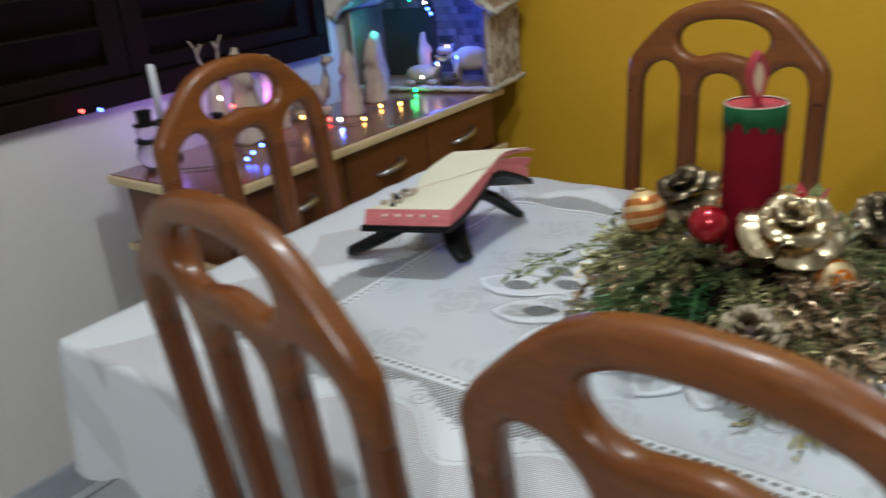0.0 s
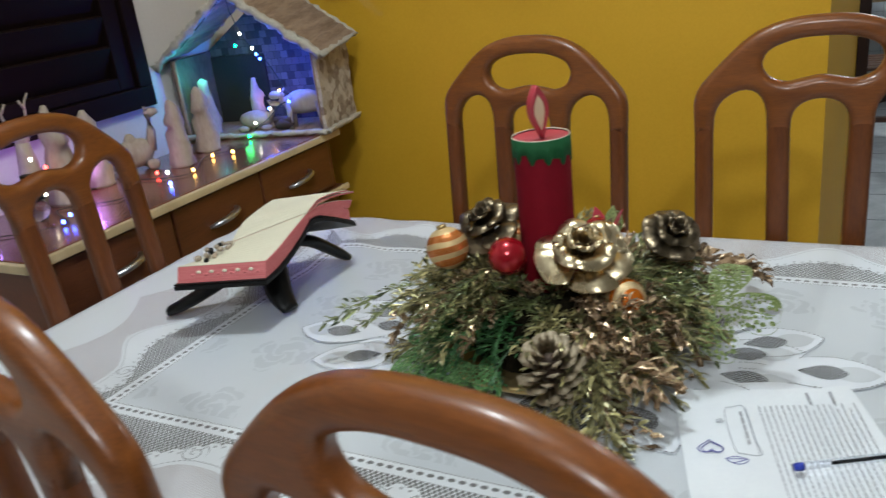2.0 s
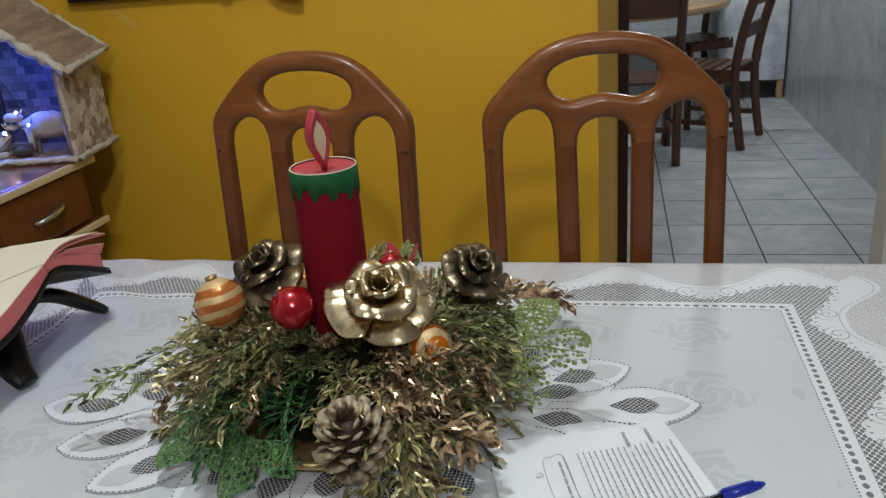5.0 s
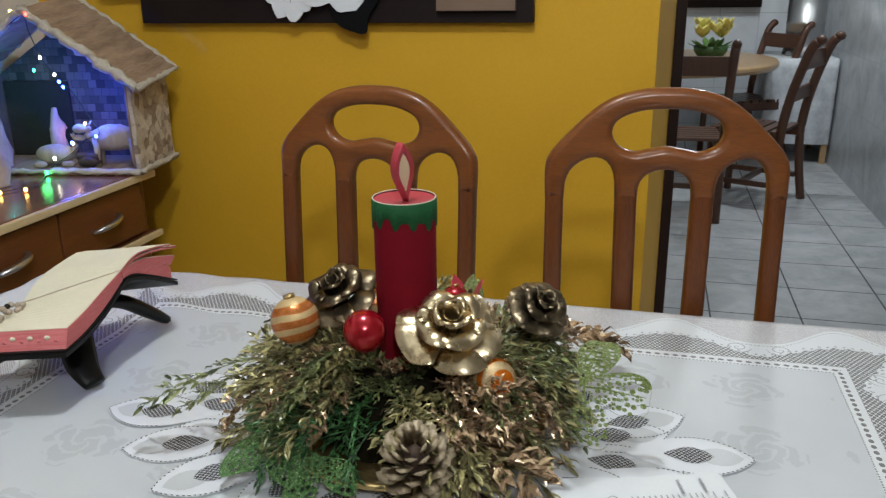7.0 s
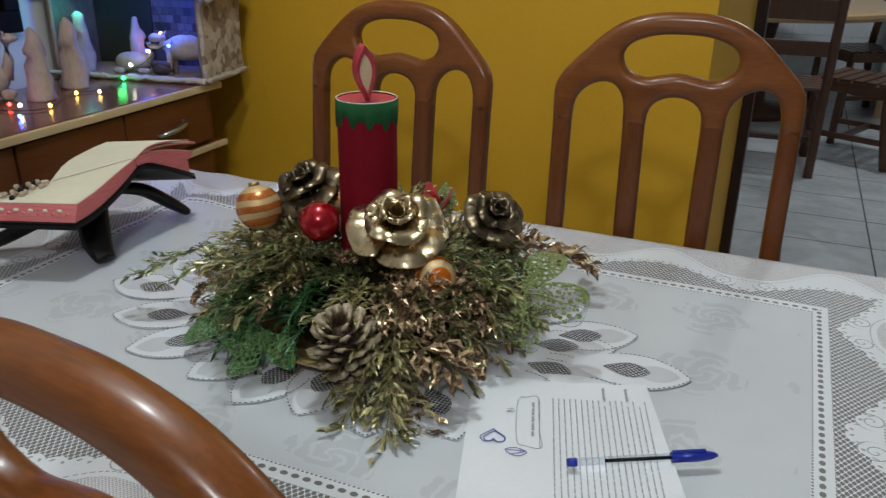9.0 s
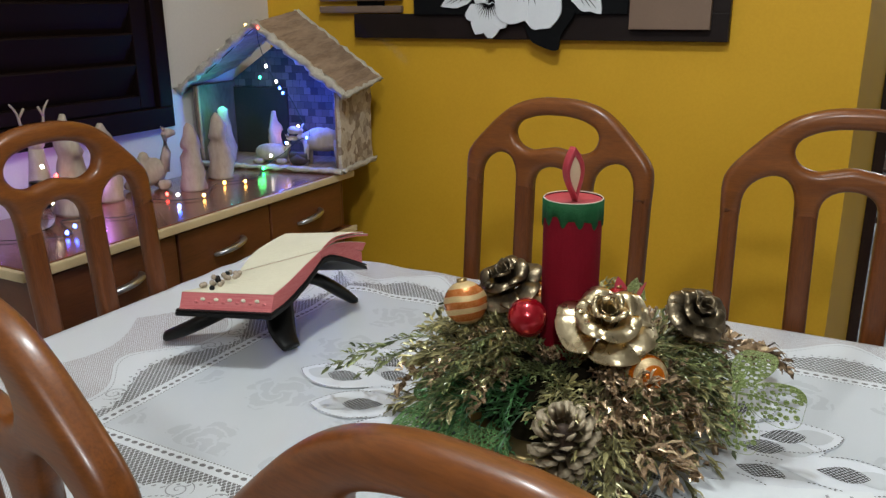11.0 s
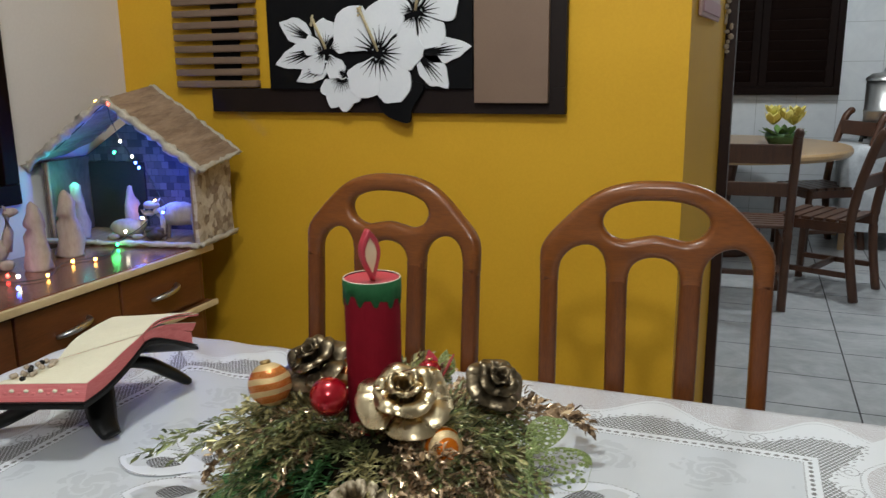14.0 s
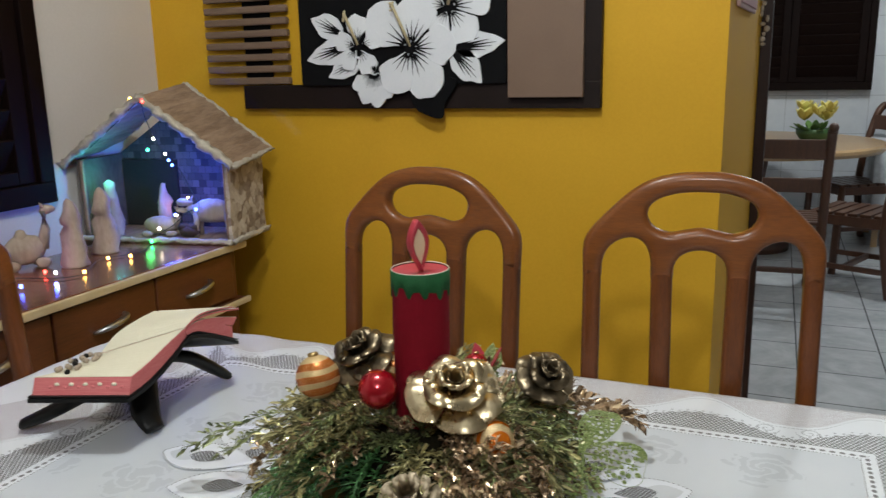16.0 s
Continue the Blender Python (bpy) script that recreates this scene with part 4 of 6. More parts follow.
def blob(bm, centre, size, seg=10, m=None):
    r = bmesh.ops.create_uvsphere(bm, u_segments=seg, v_segments=max(6, seg - 2), radius=1)
    vs = r["verts"]
    bmesh.ops.transform(bm, matrix=Matrix.Translation(centre) @ (m or Matrix()) @ Matrix.Diagonal((*size, 1)), verts=vs)
    return bm


def rough_up(bm, amount, scale=60.0):
    for v in bm.verts:
        v.co += v.normal * amount * noise.noise(v.co * scale) if v.normal.length else Vector()
    return bm


def robed_figurine(m, height, label, turn=0):
    """A plain cloaked carving: flared skirt, shoulders and a pointed hood."""
    k = height / 0.18
    bm = lathe([(0.0, 0), (0.040, 0), (0.041, 0.006), (0.035, 0.045), (0.027, 0.085), (0.023, 0.105), (0.029, 0.112), (0.027, 0.125), (0.020, 0.145), (0.014, 0.165), (0.006, 0.178), (0, 0.18)], 14)
    bmesh.ops.scale(bm, vec=(k * 0.9, k * 0.75, k), verts=bm.verts)
    bm.normal_update()
    rough_up(bm, 0.016, 30)
    ob = solid("figurine", bm, CARVED, label, "figurine", "nativity figurines", smooth=True)
    ob.matrix_basis = m @ pose(0, 0, 0, 0, 0, turn)
    return ob


for x, y, hgt, tn in ((-1.700, 1.725, 0.185, 0), (-1.745, 1.88, 0.19, 40)):
    robed_figurine(pose(x, y, DTOP), hgt, "pale carved robed figurine standing on the dresser top", tn)
robed_figurine(NAT @ pose(0.20, 0.13, 0.008), 0.15, "pale carved robed figurine inside the hut", 70)
robed_figurine(NAT @ pose(0.065, 0.05, 0.008), 0.175, "tall pale carved robed figurine beside the hut post", 20)
robed_figurine(pose(-1.76, 1.40, DTOP), 0.24, "tall pale robed figurine among the lights", 10)
robed_figurine(pose(-1.80, 1.53, DTOP), 0.20, "brownish carved robed figurine among the lights", 80)


def carved_beast(name, m, label, long, high, hump=False, lying=False):
    bm = bmesh.new()
    body_z = high * (0.34 if lying else 0.58)
    blob(bm, (0, 0, body_z), (long * 0.42, long * 0.19, high * 0.27), 14)
    if hump:
        blob(bm, (-0.05 * long, 0, body_z + high * 0.2), (long * 0.14, long * 0.12, high * 0.16), 10)
    neck_top = high * (1.0 if hump else 0.78)
    tube([(long * 0.33, 0, body_z), (long * 0.44, 0, (body_z + neck_top) / 2), (long * 0.43, 0, neck_top)], high * 0.085, 8, bm, taper=lambda t: 1.25 - 0.45 * t)
    blob(bm, (long * 0.52, 0, neck_top), (long * 0.15, long * 0.075, high * 0.085), 10)
    for s in (-1, 1):
        tube([(long * 0.42, s * long * 0.04, neck_top + high * 0.05), (long * 0.39, s * long * 0.085, neck_top + high * 0.13)], high * 0.03, 6, bm, taper=lambda t: 1 - 0.6 * t)
        for fx in (-0.3, 0.28):
            if lying:
                blob(bm, (fx * long, s * long * 0.16, high * 0.10), (long * 0.15, long * 0.055, high * 0.10), 8)
            else:
                tube([(fx * long, s * long * 0.1, body_z), (fx * long * 1.05, s * long * 0.11, 0.0)], high * 0.065, 7, bm, taper=lambda t: 1.2 - 0.4 * t)
    bm.normal_update()
    rough_up(bm, high * 0.035, 45)
    ob = solid(name, bm, CARVED, label, "figurine", "nativity figurines", smooth=True)
    ob.matrix_basis = m
    return ob


carved_beast("cow_figurine", NAT @ pose(0.395, 0.075, 0.0085, 0, 0, 188), "pale carved cow standing in the hut", 0.165, 0.135)
carved_beast("sheep_figurine", NAT @ pose(0.225, 0.060, 0.0085, 0, 0, 10), "pale carved animal lying in the hut", 0.13, 0.10, lying=True)
carved_beast("camel_figurine", pose(-1.80, 1.66, DTOP, 0, 0, 62), "carved camel lying on the dresser top", 0.13, 0.15, hump=True, lying=True)
bm = bmesh.new()
blob(bm, (0, 0, 0.018), (0.035, 0.02, 0.018), 10)
tube([(-0.03, 0, 0.03), (0.03, 0, 0.03)], 0.012, 7, bm)
rough_up(bm, 0.003)
mg = solid("manger", bm, BARK, "small dark straw manger inside the hut", "manger", smooth=True)
mg.matrix_basis = NAT @ pose(0.325, 0.05, 0.008)


def snowman(m, label, k=1.0):
    t = thing("snowman", m, label, "snowman", "christmas ornaments on the dresser")
    bm = bmesh.new()
    blob(bm, (0, 0, 0.034 * k), (0.036 * k, 0.034 * k, 0.035 * k), 14)
    blob(bm, (0, 0, 0.086 * k), (0.025 * k, 0.024 * k, 0.024 * k), 12)
    rough_up(bm, 0.003, 90)
    part("body", bm, CRYSTAL, t, smooth=True)
    part("top_hat", lathe([(0, 0.104 * k), (0.029 * k, 0.104 * k), (0.029 * k, 0.108 * k), (0.017 * k, 0.110 * k), (0.019 * k, 0.138 * k), (0, 0.139 * k)], 14), NEAR_BLACK, t, "black top hat")
    part("scarf", tube([(0.026 * k * math.cos(a), 0.026 * k * math.sin(a), 0.068 * k) for a in (i * math.pi / 8 for i in range(17))], 0.006 * k, 6), NEAR_BLACK, t, "dark scarf", smooth=True)
    return t


snowman(pose(-1.80, 1.135, DTOP), "frosted crystal snowman with a black top hat", 1.0)
snowman(pose(-1.70, 1.265, DTOP), "small frosted crystal snowman in dark hat and scarf", 0.8)
c = thing("candlestick", pose(-1.83, 1.20, DTOP), "white taper candle in a dark ornate candlestick", "candlestick")
part("holder", lathe([(0, 0), (0.032, 0), (0.030, 0.008), (0.010, 0.020), (0.014, 0.040), (0.008, 0.055), (0.010, 0.080), (0.022, 0.092), (0.013, 0.104), (0.0, 0.104)], 16), NEAR_BLACK, c, "dark turned holder", smooth=True)
part("taper", lathe([(0, 0.100), (0.010, 0.100), (0.0095, 0.225), (0.006, 0.232), (0, 0.234)], 14), WHITE_PAINT, c, "white wax taper", smooth=True)
r = thing("reindeer_ornament", pose(-1.82, 1.36, DTOP), "pale reindeer ornament with twig antlers", "ornament")
bm = lathe([(0, 0), (0.034, 0), (0.030, 0.06), (0.020, 0.13), (0.017, 0.16), (0, 0.172)], 14)
blob(bm, (0.0, 0.0, 0.175), (0.024, 0.02, 0.022), 12)
rough_up(bm, 0.003, 70)
part("body", bm, CARVED, r, smooth=True)
for s in (-1, 1):
    a = tube(spline([(0, s * 0.010, 0.19), (0, s * 0.028, 0.215), (0, s * 0.034, 0.245), (0, s * 0.050, 0.268)], 4), 0.0042, 6, taper=lambda t: 1 - 0.5 * t)
    tube([(0, s * 0.032, 0.232), (0.004, s * 0.018, 0.256)], 0.003, 6, a)
    part("antler", a, CARVED, r, smooth=True)

# ---- string of little lights ----
lights = thing("fairy_lights", pose(0, 0, 0), "green-wired string of small coloured Christmas lights", "fairy lights")


def nat(x, y, z):
    return tuple(NAT @ Vector((x, y, z)))


cable_pts = [(-1.78, 1.10, DTOP + 0.004), (-1.66, 1.18, DTOP + 0.004), (-1.60, 1.26, DTOP + 0.004), (-1.72, 1.33, DTOP + 0.004), (-1.62, 1.42, DTOP + 0.004), (-1.66, 1.50, DTOP + 0.004), (-1.74, 1.56, DTOP + 0.004), (-1.63, 1.60, DTOP + 0.004), (-1.60, 1.66, DTOP + 0.004), (-1.68, 1.79, DTOP + 0.004), (-1.64, 1.90, DTOP + 0.004), nat(0.24, -0.03, 0.004), nat(0.262, -0.006, 0.03), nat(0.29, 0.02, 0.05), nat(0.335, 0.03, 0.088), nat(0.37, 0.04, 0.105), nat(0.32, 0.10, 0.13), nat(0.25, 0.15, 0.20), nat(0.21, 0.16, 0.235), nat(0.19, 0.13, 0.29), nat(0.225, 0.03, 0.37), nat(0.245, -0.025, 0.415), nat(0.16, -0.02, 0.355), nat(0.06, -0.01, 0.285)]
part("cable", tube(spline(cable_pts, 8), 0.0013, 5), CABLE, lights, smooth=True)
BULBS = {"blue": glow("blue_bulb", (0.05, 0.10, 1.0), 26), "warm": glow("warm_bulb", (1.0, 0.50, 0.10), 14), "green": glow("green_bulb", (0.05, 1.0, 0.25), 16), "red": glow("red_bulb", (1.0, 0.04, 0.03), 16), "white": glow("pale_bulb", (1.0, 0.85, 0.6), 14)}
bulb_shapes = {}
for k, mt in BULBS.items():
    bm = bmesh.new()
    blob(bm, (0, 0, 0), (0.0042, 0.0042, 0.0052), 8)
    bulb_shapes[k] = finish(bm, mt)
for colour, place in (("blue", (-1.60, 1.25, DTOP + 0.010)), ("blue", (-1.605, 1.275, DTOP + 0.018)), ("blue", (-1.60, 1.30, DTOP + 0.03)), ("white", (-1.72, 1.31, DTOP + 0.05)), ("red", (-1.74, 1.345, DTOP + 0.105)), ("white", (-1.75, 1.32, DTOP + 0.13)), ("blue", (-1.62, 1.49, DTOP + 0.012)), ("warm", (-1.72, 1.55, DTOP + 0.03)), ("blue", (-1.57, 1.545, DTOP + 0.008)), ("warm", (-1.60, 1.66, DTOP + 0.008)), ("white", (-1.63, 1.60, DTOP + 0.018)), ("red", (-1.69, 1.62, DTOP + 0.010)), ("warm", (-1.66, 1.80, DTOP + 0.008)), ("warm", (-1.62, 1.84, DTOP + 0.008)), ("green", nat(0.245, -0.03, 0.010)), ("white", nat(0.262, -0.010, 0.045)), ("blue", nat(0.30, 0.02, 0.082)), ("blue", nat(0.365, 0.03, 0.098)), ("white", nat(0.285, 0.05, 0.075)), ("warm", nat(0.30, 0.10, 0.12)), ("blue", nat(0.225, 0.15, 0.215)), ("white", nat(0.205, 0.15, 0.25)), ("blue", nat(0.215, 0.15, 0.23)), ("green", nat(0.165, 0.12, 0.265)), ("white", nat(0.195, 0.11, 0.30)), ("red", nat(0.265, -0.036, 0.418)), ("warm", nat(0.215, -0.02, 0.425)), ("red", nat(0.12, -0.02, 0.34)), ("blue", (-1.90, 1.09, DTOP + 0.145)), ("red", (-1.91, 1.05, DTOP + 0.15))):
    part("bulb", bulb_shapes[colour], None, lights).location = place
for nm, place, power, col in (("bulb_light_blue", nat(0.33, 0.05, 0.19), 2.7, (0.04, 0.10, 1.0)), ("bulb_light_cyan", nat(0.08, 0.03, 0.20), 0.32, (0.05, 0.80, 0.70)), ("bulb_light_green", nat(0.25, -0.05, 0.03), 0.04, (0.1, 1.0, 0.2)), ("bulb_light_violet", (-1.84, 1.22, DTOP + 0.10), 0.3, (0.40, 0.22, 1.0)), ("bulb_light_pink", (-1.78, 1.47, DTOP + 0.09), 0.5, (0.58, 0.22, 1.0)), ("bulb_light_amber", nat(0.24, 0.12, 0.09), 0.03, (1.0, 0.42, 0.08))):
    lamp(nm, "POINT", place, power, col, 0.012)


# ---- picture on the yellow wall ----
def wall_art():
    p = thing("wall_art", pose(0, WY, 0), "layered dark wall panel with white hibiscus cutouts", "wall art")
    part("backboard", one_box(-1.60, -0.030, 1.175, -0.448, -0.004, 1.80, 0.002), BROWN_STRIP, p)
    # the gap at the upper left shows the wall: build the board round it
    p.children[0].data.clear_geometry()
    bm = bmesh.new()
    box(bm, -1.60, -0.030, 1.175, -0.448, -0.004, 1.248, 0.002)
    box(bm, -1.372, -0.030, 1.248, -0.448, -0.004, 1.80, 0.002)
    bm.to_mesh(p.children[0].data)
    bm.free()
    part("black_panel", one_box(-1.372, -0.042, 1.245, -0.71, -0.031, 1.802, 0.002), BLACK_PAINT, p, "matt black panel")
    lobe = cutout([spline([(-1.01, 1.26, 0), (-1.00, 1.205, 0), (-0.985, 1.175, 0), (-0.955, 1.158, 0), (-0.905, 1.148, 0), (-0.893, 1.19, 0), (-0.86, 1.26, 0)], 6, True)], 0.003, 0.001, 1)
    bmesh.ops.transform(lobe, matrix=pose(0, -0.044, 0, 90, 0, 0), verts=lobe.verts)
    part("black_leaf", lobe, BLACK_PAINT, p, "black leaf shape hanging below the board")
    part("taupe_panel", one_box(-0.703, -0.050, 1.206, -0.492, -0.031, 1.81, 0.002), TAUPE, p, "taupe painted panel")
    for i in range(15):
        z = 1.262 + i * 0.0365
        bm = one_box(-1.735, -0.032, z - 0.011, -1.425, -0.010, z + 0.011, 0.006)
        part("slat", bm, SLAT_TAUPE, p, "rough taupe slat" if i == 0 else "")
    part("slat_backing", one_box(-1.60, -0.0095, 1.25, -1.50, -0.003, 1.80), BLACK_PAINT, p)

    def petal(cx, cz, ang, length, width, lift, kind="petal"):
        """A cut-out petal, broad and wavy at its end, or a pointed leaf; black slits run out along it."""
        n, up = 16, []
        for i in range(n + 1):
            t = i / n
            if kind == "leaf":
                w = width * math.sin(math.pi * t ** 0.80) ** 0.85
            else:
                w = width * math.sin(math.pi * (0.04 + 0.96 * t) ** 1.55) ** 0.72 if t < 1 else 0.0
            up.append((length * t, w * (1 + 0.05 * math.sin(t * 17 + ang))))
        low = [(x + 0.004 * math.sin(x * 130 + ang), -w) for x, w in up]
        pts = [Vector((x, y, 0)) for x, y in up] + [Vector((x, y, 0)) for x, y in low[-2:0:-1]]
        bm = cutout([pts], 0.0025, 0.0008, 1)
        put = pose(cx, lift, cz, 90, 0, 0) @ pose(0, 0, 0, 0, 0, ang)
        bmesh.ops.transform(bm, matrix=put, verts=bm.verts)
        ob = part("leaf" if kind == "leaf" else "petal", bm, WHITE_PAINT, p)
        vein = bmesh.new()
        fans = ((-0.55, 0.42), (-0.2, 0.50), (0.2, 0.46), (0.55, 0.38)) if kind != "leaf" else ((-0.55, 0.62), (-0.28, 0.75), (0.0, 0.85), (0.3, 0.72), (0.58, 0.55))
        for s, far in fans:
            q = [Vector((length * (0.05 + (far - 0.05) * t), s * width * (0.15 + t * 0.75), 0.0046)) for t in (0, 0.33, 0.66, 1)]
            tube(q, length * (0.030 if kind == "leaf" else 0.022), 5, vein, 0.2, taper=lambda t: 1.1 - 1.0 * t if t < 1 else 0.08)
        bmesh.ops.transform(vein, matrix=put, verts=vein.verts)
        part("vein", vein, BLACK_PAINT, ob)

    def hibiscus(cx, cz, petals, width, lift, heart):
        for k, (ang, length) in enumerate(petals):
            a = radians(ang)
            petal(cx + 0.014 * math.cos(a), cz + 0.014 * math.sin(a), ang, length, width * length, lift - 0.0007 * k)
        bm = bmesh.new()
        for k in range(11):
            a = radians(33 * k)
            bmesh.ops.create_cone(bm, cap_ends=True, segments=6, radius1=heart * 0.30, radius2=0.0, depth=heart * (1.4 + 0.5 * (k % 2)), matrix=pose(cx, lift - 0.0072, cz, 0, 0, 0) @ pose(heart * 0.6 * math.cos(a), 0, heart * 0.6 * math.sin(a), 0, 90 - math.degrees(a), 0) @ Matrix.Diagonal((1, 0.12, 1, 1)))
        part("flower_heart", bm, BLACK_PAINT, p)

    for cx, cz, ang, ln, wd in ((-1.220, 1.395, 155, 0.115, 0.037), (-1.195, 1.360, 195, 0.155, 0.036), (-1.160, 1.320, 204, 0.125, 0.030), (-0.865, 1.345, 6, 0.155, 0.036), (-0.868, 1.340, -47, 0.128, 0.040)):
        petal(cx, cz, ang, ln, wd, -0.0455, "leaf")
    hibiscus(-1.115, 1.292, ((-140, 0.080), (-113, 0.098), (-86, 0.100), (-58, 0.085)), 0.30, -0.0462, 0.010)
    hibiscus(-0.875, 1.457, ((15, 0.120), (-52, 0.105), (-120, 0.075), (160, 0.080), (85, 0.115)), 0.42, -0.0470, 0.020)
    hibiscus(-1.165, 1.358, ((165, 0.070), (95, 0.080), (20, 0.066), (-62, 0.078), (-130, 0.070)), 0.42, -0.0480, 0.014)
    hibiscus(-0.994, 1.348, ((140, 0.160), (78, 0.140), (4, 0.128), (-64, 0.142), (-122, 0.132)), 0.43, -0.0490, 0.028)
    for cx, cz, ang, ln in ((-0.994, 1.352, 113, 0.135), (-1.165, 1.362, 112, 0.100), (-0.875, 1.462, 75, 0.085)):
        a = radians(ang)
        bm = tube([(cx, -0.054, cz), (cx + ln * 0.55 * math.cos(a), -0.062, cz + ln * 0.55 * math.sin(a)), (cx + ln * math.cos(a), -0.066, cz + ln * math.sin(a))], 0.0045, 7)
        for k in range(9):
            blob(bm, (cx + ln * math.cos(a) + random.uniform(-0.007, 0.007), -0.066 + random.uniform(-0.004, 0.004), cz + ln * math.sin(a) - k * 0.003 * math.sin(a) + random.uniform(-0.003, 0.003)), (0.004, 0.004, 0.004), 6)
        part("stamen", bm, STAMEN, p, "gilded stamen", smooth=True)


wall_art()

# ---- book on its stand ----
BOOK = pose(-0.820, 1.004, TOP + 0.004, 0, 0, 2)
SKEW = 0.33      # the fore edge runs aslant; x runs back along it (negative), y towards the spine and beyond


def book_and_stand():
    def sag(x, y, z):
        """The limp head end of the spread lies lower than the tail."""
        w = min(1.0, max(0.0, y / 0.105)) if y < 0.12 else max(0.0, 1.0 - (y - 0.12) / 0.14)
        return 0.082 + (z - 0.082) * 0.75 - 0.042 * w * min(1.0, max(0.0, -x / 0.134))

    st = thing("book_stand", BOOK, "black folding wooden book stand on the tablecloth", "book stand")
    prof = [(-0.012, 0.082), (0.03, 0.090), (0.075, 0.112), (0.112, 0.140), (0.135, 0.140), (0.175, 0.120), (0.235, 0.078)]
    bm = bmesh.new()
    run = spline([(0, y, z) for y, z in prof], 4)
    rows = []
    for q in run:
        rows.append([bm.verts.new((x, q.y * 1.07 + SKEW * x, sag(x, q.y, q.z) - dz)) for x, dz in ((0.002, 0.0), (-0.136, 0.0), (-0.136, 0.006), (0.002, 0.006))])
    for a, b in zip(rows, rows[1:]):
        for k in range(4):
            bm.faces.new((a[k], a[(k + 1) % 4], b[(k + 1) % 4], b[k]))
    bm.faces.new(rows[0][::-1])
    bm.faces.new(rows[-1])
    part("cradle", bm, NEAR_BLACK, st, smooth=False)
    for pts in (((-0.012, 0.048, 0.006), (-0.035, 0.058, 0.028), (-0.055, 0.080, 0.062), (-0.070, 0.110, 0.084)),
                ((-0.222, 0.002, 0.006), (-0.185, 0.020, 0.022), (-0.125, 0.060, 0.055), (-0.080, 0.105, 0.084)),
                ((-0.040, 0.268, 0.006), (-0.050, 0.240, 0.030), (-0.060, 0.190, 0.066), (-0.070, 0.130, 0.084)),
                ((-0.245, 0.215, 0.006), (-0.200, 0.200, 0.030), (-0.140, 0.165, 0.064), (-0.080, 0.120, 0.084))):
        part("leg", tube(spline(pts, 5), 0.0185, 8, squash=0.5, taper=lambda t: 0.85 + 0.35 * math.sin(math.pi * t)), NEAR_BLACK, st, smooth=True)
    b = thing("open_book", BOOK, "open book with cream pages and pink edges on stand", "book")

    def block(name, low, high, material, x0, x1, label, parent, smooth=False):
        """A slab between two runs of (y, z)."""
        bm = bmesh.new()
        lo, hi = spline([(0, *q) for q in low], 5), spline([(0, *q) for q in high], 5)
        rows = []
        for p, q in zip(lo, hi):
            rows.append([bm.verts.new((x, c.y * 1.07 + SKEW * x, sag(x, c.y, c.z))) for x, c in ((x0, p), (x1, p), (x1, q), (x0, q))])
        for a, c in zip(rows, rows[1:]):
            for k in range(4):
                bm.faces.new((a[k], a[(k + 1) % 4], c[(k + 1) % 4], c[k]))
        bm.faces.new(rows[0][::-1])
        bm.faces.new(rows[-1])
        return part(name, bm, material, parent, label, smooth)

    near_lo = [(-0.006, 0.086), (0.03, 0.094), (0.075, 0.116), (0.116, 0.144)]
    near_hi = [(0.002, 0.118), (0.035, 0.128), (0.075, 0.146), (0.114, 0.162)]
    block("cover", [(-0.010, 0.0832), (0.03, 0.0912), (0.075, 0.1132), (0.112, 0.1412)], [(-0.010, 0.0855), (0.03, 0.0935), (0.075, 0.1155), (0.114, 0.1435)], NEAR_BLACK, 0.001, -0.137, "black cover", b)
    blk = block("page_block", near_lo, near_hi, PINK_EDGE, -0.001, -0.134, "pink-edged block of pages", b)
    block("page", [(q[0], q[1] + 0.0004) for q in near_hi], [(q[0], q[1] + 0.0014) for q in near_hi], PAGE, -0.002, -0.134, "cream open page", b)
    # thumb notches along the fore edge
    for i in range(11):
        bm = bmesh.new()
        blob(bm, (0, 0, 0), (0.0042, 0.003, 0.0026), 8)
        part("thumb_notch", bm, PAGE if i % 2 else PINK_EDGE, blk).location = (-0.014 - i * 0.0098, -0.001 - SKEW * (0.014 + i * 0.0098), 0.0955 + 0.004 * (i % 2))
    far_lo = [(0.118, 0.146), (0.14, 0.145), (0.175, 0.124), (0.226, 0.088)]
    far_hi = [(0.116, 0.158), (0.145, 0.160), (0.180, 0.147), (0.226, 0.116)]
    block("page_block", far_lo, far_hi, PINK_EDGE, -0.001, -0.134, "pink-edged block of pages", b)
    flare_lo = [(0.116, 0.1585), (0.145, 0.158), (0.180, 0.144), (0.228, 0.118)]
    flare_hi = [(0.115, 0.161), (0.148, 0.164), (0.190, 0.153), (0.240, 0.132)]
    block("page_block", flare_lo, flare_hi, PINK_EDGE, -0.001, -0.134, "lifted pink-edged pages", b)
    block("page", [(q[0], q[1] + 0.0004) for q in flare_hi], [(q[0], q[1] + 0.0014) for q in flare_hi], PAGE, -0.002, -0.134, "cream open page", b)
    for rise, far, thick in ((0.0030, 0.246, 0.0030), (0.0095, 0.232, 0.0022)):
        leaf_lo = [(0.116, 0.1625), (0.150, 0.1655 + rise), (0.195, 0.1590 + rise), (far, 0.1420 + 1.6 * rise)]
        leaf_hi = [(0.116, 0.1632), (0.150, 0.1655 + rise + thick), (0.195, 0.1590 + rise + thick), (far + 0.002, 0.1420 + 1.6 * rise + thick)]
        block("page_block", leaf_lo, leaf_hi, PINK_EDGE, -0.001, -0.132, "splayed pink-edged pages", b)
